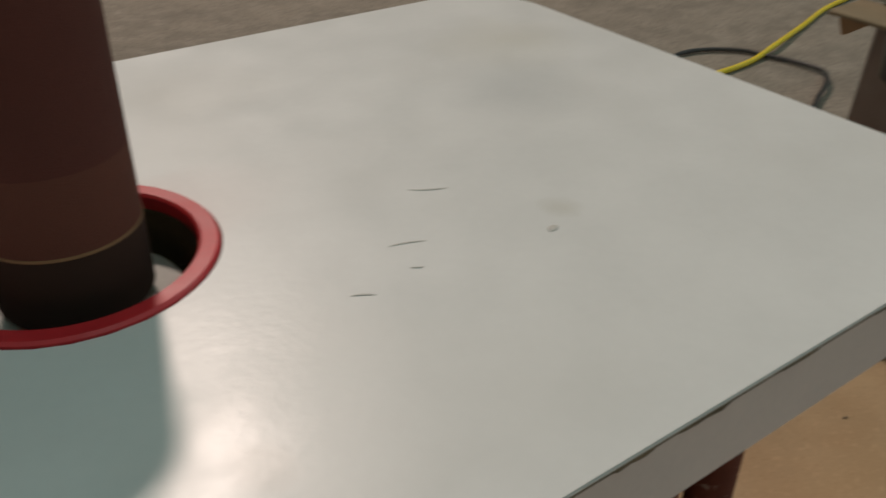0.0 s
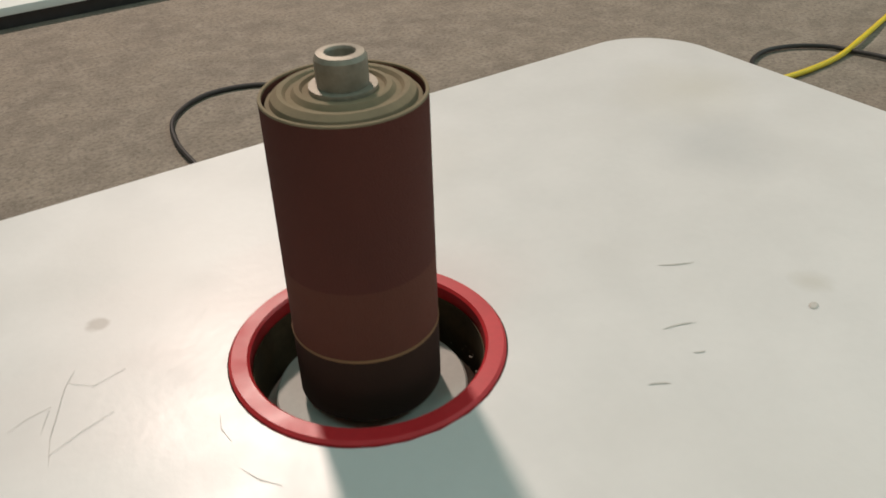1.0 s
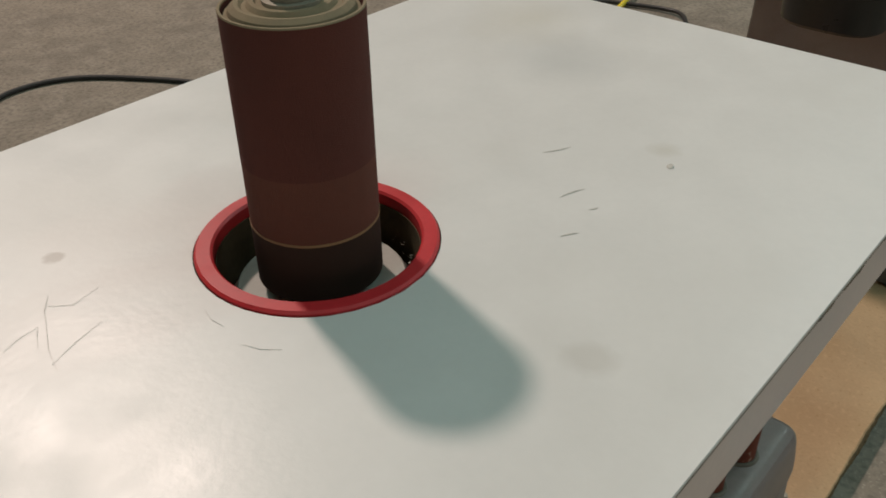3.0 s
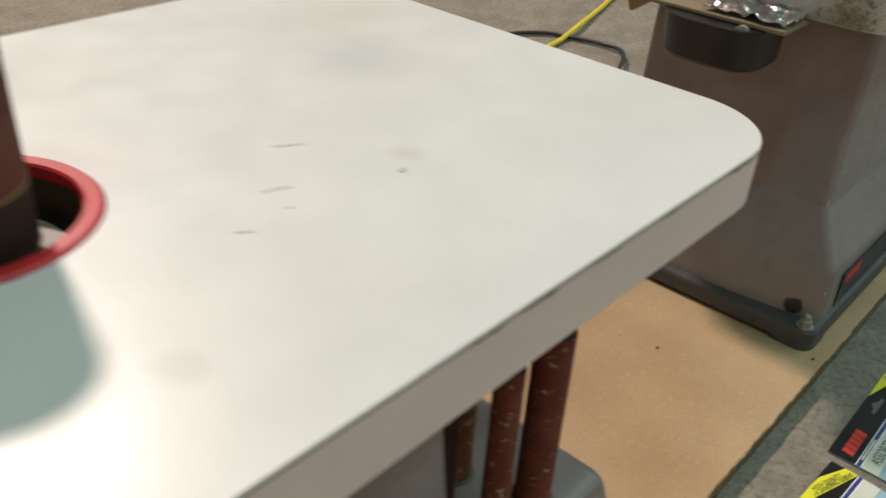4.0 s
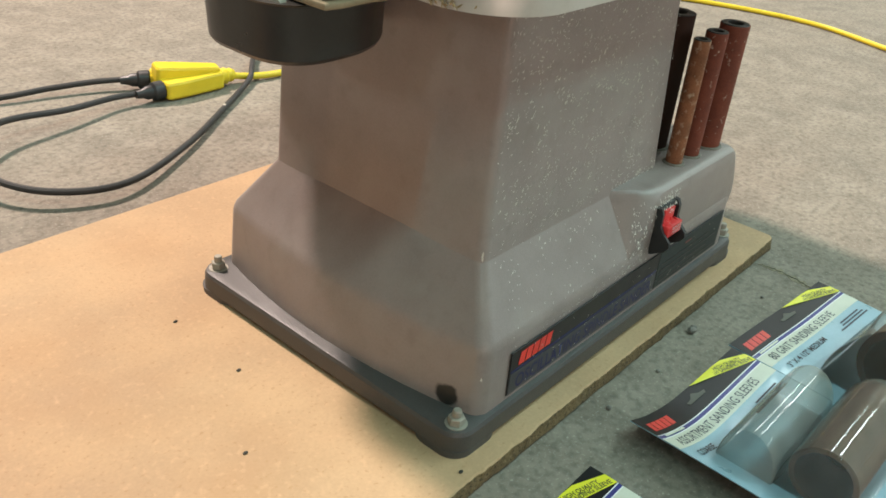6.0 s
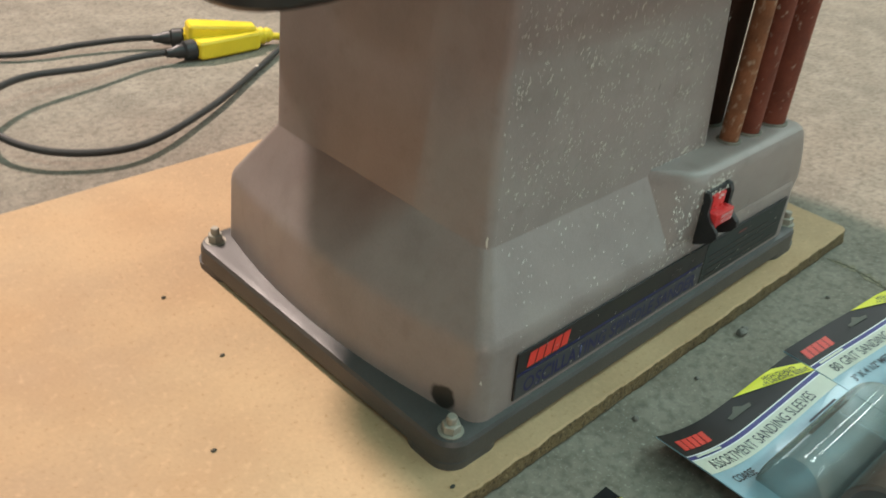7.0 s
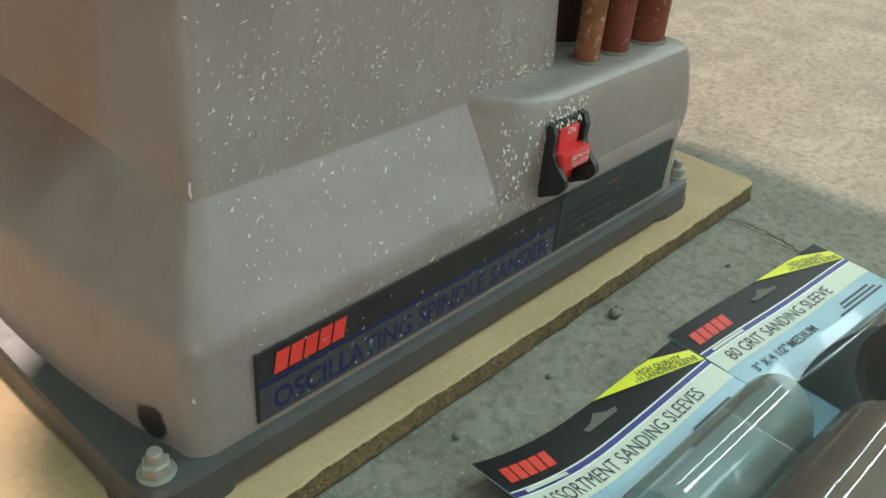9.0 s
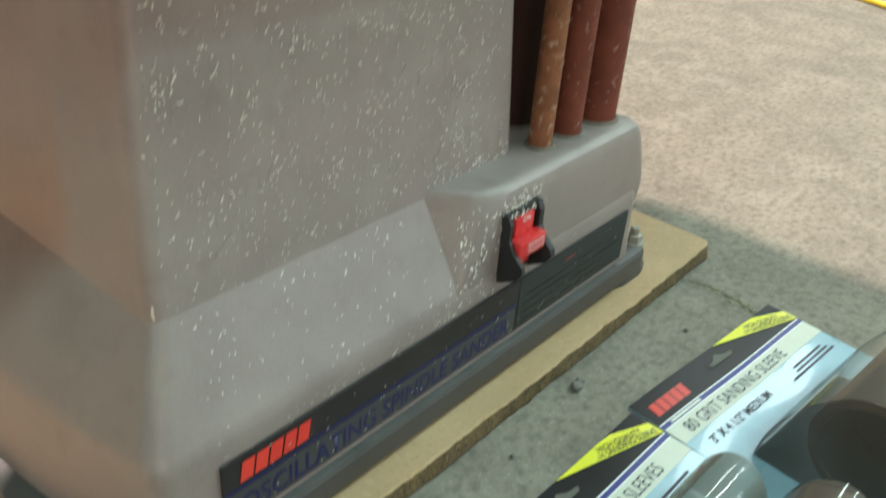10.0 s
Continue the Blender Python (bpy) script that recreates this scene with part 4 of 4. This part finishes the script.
# ---- cords on the floor ----
def cords():
    ext = thing("extension_cord", (0, 0, 0), "yellow extension cord with a triple outlet block on the concrete", "cord")
    part("cable", tube([(1.085, 0.643, 0.012), (1.14, 0.628, 0.007), (1.22, 0.622, 0.006), (1.32, 0.628, 0.006), (1.42, 0.650, 0.011), (1.58, 0.70, 0.006), (1.76, 0.751, 0.006), (1.98, 0.76, 0.006), (2.18, 0.64, 0.006), (2.30, 0.455, 0.006), (2.355, 0.22, 0.006), (2.29, 0.01, 0.006), (2.2, -0.25, 0.006)], 0.0052, 12), YELLOW, ext, "yellow vinyl cable")
    d = Matrix.Translation((0.985, 0.655, 0.0)) @ Matrix.Rotation(radians(-8), 4, "Z")
    # three outlets fanning out from the strain relief
    arms = [Matrix.Translation((1.052, 0.642 + oy, oz)) @ Matrix.Rotation(radians(turn), 4, "Z") @ Matrix.Rotation(radians(rise), 4, "Y") for oy, oz, turn, rise in ((-0.004, 0.0150, -4, 0), (0.010, 0.0150, -27, 0), (0.004, 0.0225, -17, 6))]
    for arm in arms:
        bm = loft([(-0.012, outline(-0.083, 0.008, -0.0145, 0.0145, 0.005)), (-0.009, outline(-0.085, 0.010, -0.0165, 0.0165, 0.006)), (0.009, outline(-0.085, 0.010, -0.0165, 0.0165, 0.006)), (0.012, outline(-0.083, 0.008, -0.0145, 0.0145, 0.005))])
        for v in bm.verts:
            v.co.y *= 0.72 + 0.28 * min(1.0, max(0.0, -v.co.x / 0.05))
        bm.transform(arm)
        part("outlet", bm, YELLOW, ext, "yellow outlet block")
    bm = lathe([(0, 0.055), (0.017, 0.055), (0.0165, 0.070), (0.0125, 0.075), (0.0135, 0.080), (0.0115, 0.084), (0.0125, 0.089), (0.0100, 0.093), (0.0108, 0.098), (0.0075, 0.104), (0, 0.104)], 24, False, d @ Matrix.Translation((0, 0, 0.015)) @ Matrix.Rotation(radians(90), 4, "Y"))
    part("strain_relief", bm, YELLOW, ext)
    c1 = thing("power_cord", (0, 0, 0), "black power cord plugged into the yellow block", "cord", "black power cords")
    part("cable", tube([(0.942, 0.712, 0.015), (0.905, 0.728, 0.014), (0.85, 0.742, 0.012), (0.76, 0.764, 0.008), (0.64, 0.86, 0.005), (0.535, 1.05, 0.005), (0.445, 1.165, 0.005), (0.345, 1.190, 0.005), (0.265, 1.135, 0.005), (0.232, 1.04, 0.005), (0.225, 0.90, 0.005), (0.20, 0.70, 0.005), (0.14, 0.45, 0.008), (0.10, 0.36, 0.024), (0.08, 0.195, 0.040)], 0.0042), RUBBER, c1)
    c2 = thing("power_cord", (0, 0, 0), "black power cord looped over the concrete floor", "cord", "black power cords")
    part("cable", tube([(0.928, 0.650, 0.015), (0.89, 0.650, 0.017), (0.82, 0.634, 0.022), (0.732, 0.620, 0.032), (0.674, 0.576, 0.034), (0.656, 0.504, 0.026), (0.693, 0.443, 0.018), (0.772, 0.418, 0.014), (0.890, 0.475, 0.009), (1.008, 0.556, 0.006), (1.10, 0.620, 0.009), (1.13, 0.650, 0.016), (1.18, 0.705, 0.008), (1.245, 0.728, 0.006), (1.305, 0.712, 0.006), (1.352, 0.672, 0.006), (1.368, 0.630, 0.006), (1.384, 0.560, 0.007), (1.372, 0.515, 0.010), (1.325, 0.478, 0.012), (1.240, 0.440, 0.010), (1.14, 0.375, 0.022), (1.08, 0.19, 0.040)], 0.0042), RUBBER, c2)
    for c, arm in ((c1, arms[1]), (c2, arms[0])):
        bm = lathe([(0, -0.126), (0.0055, -0.126), (0.0068, -0.116), (0.0095, -0.110), (0.0098, -0.103), (0.0130, -0.100), (0.0135, -0.087), (0.0120, -0.0845), (0, -0.0845)], 20, False, arm @ Matrix.Rotation(radians(90), 4, "Y"))
        part("plug", bm, BLACK, c, "black moulded plug")
    tw = thing("cable_tie", (1.010, 0.558, 0.009), "small tan scrap caught on the black cord", "scrap")
    part("loop", lathe([(0.0044, -0.002), (0.0060, -0.002), (0.0060, 0.002), (0.0044, 0.002)], 16, True, Matrix.Translation((0, 0, -0.004)) @ Matrix.Rotation(radians(90), 4, "X") @ Matrix.Rotation(radians(40), 4, "Y")), STEEL, tw)


cords()


def debris():
    rnd = random.Random(3)
    for x, y, r in ((1.022, -0.168, 0.0045), (1.030, -0.166, 0.003), (0.862, -0.172, 0.0025), (0.94, -0.176, 0.002), (1.14, -0.19, 0.0018)):
        bm = bmesh.new()
        bmesh.ops.create_icosphere(bm, subdivisions=2, radius=r)
        for v in bm.verts:
            v.co *= 1 + 0.35 * noise.noise(v.co * 300 + Vector((x * 50, 0, 0)))
            v.co.z *= 0.75
        ob = part("pebble", bm, STONE)
        ob.matrix_basis = pose(x, y, r * 0.7)
        tagged(ob, "small grey pebble lying on the concrete floor", "pebble", "pebbles by the board")
    for x, y in ((0.6565, 0.1511), (0.60, -0.02), (0.70, -0.142), (0.655, 0.06)):
        bm = bmesh.new()
        bmesh.ops.create_icosphere(bm, subdivisions=1, radius=0.0016)
        ob = part("crumb", bm, CRACK)
        ob.matrix_basis = pose(x, y, TOP + 0.0006) @ Matrix.Diagonal((1.5, 1, 0.5, 1))
        tagged(ob, "dark crumb lying on the particle board", "crumb", "crumbs on the board")
    pan = thing("white_panel", (0, 0, 0), "pale panel raised off the floor over black strips that draw its shadow line", "panel")
    part("sheet", box(-1.3, 0.75, 1.80, 2.60, 0.030, 0.048, 0.002), PANEL, pan)
    # black strips draw the shadow line under the panel's edge
    part("shade_strip", box(-1.3, 0.75, 1.812, 1.86, 0.0005, 0.0300), BLACK, pan, "black strip standing in for the shadow under the panel")
    part("shade_strip", box(-1.3, 0.75, 2.54, 2.59, 0.0005, 0.0300), BLACK, pan, "black strip standing in for the shadow under the panel")


def crack():
    """A broken joint in the concrete by the board's end, with a sandy lip."""
    rnd = random.Random(11)
    for mat, wide, lift, lb in ((SANDY, 0.0065, 0.0003, "sandy broken concrete"), (CRACK, 0.0009, 0.0007, "dark crack in the concrete")):
        up, down = [], []
        for i in range(25):
            f = i / 24
            x = 1.206 + 0.012 * math.sin(2.4 * f) * (1 - f) - 0.006 * f + 0.0013 * rnd.uniform(-1, 1)
            y = -0.1575 - 0.070 * f
            w = wide * (0.25 + rnd.random()) * math.sin(math.pi * (0.06 + 0.88 * f))
            up.append((x + w, y + w * 0.2))
            down.append((x - w, y - w * 0.2))
        ob = part("crack", flat(up + down[::-1], 0.0002), mat, bpy.data.objects["floor"], lb, smooth=False)
        ob.matrix_basis = pose(0, 0, lift)


crack()
debris()
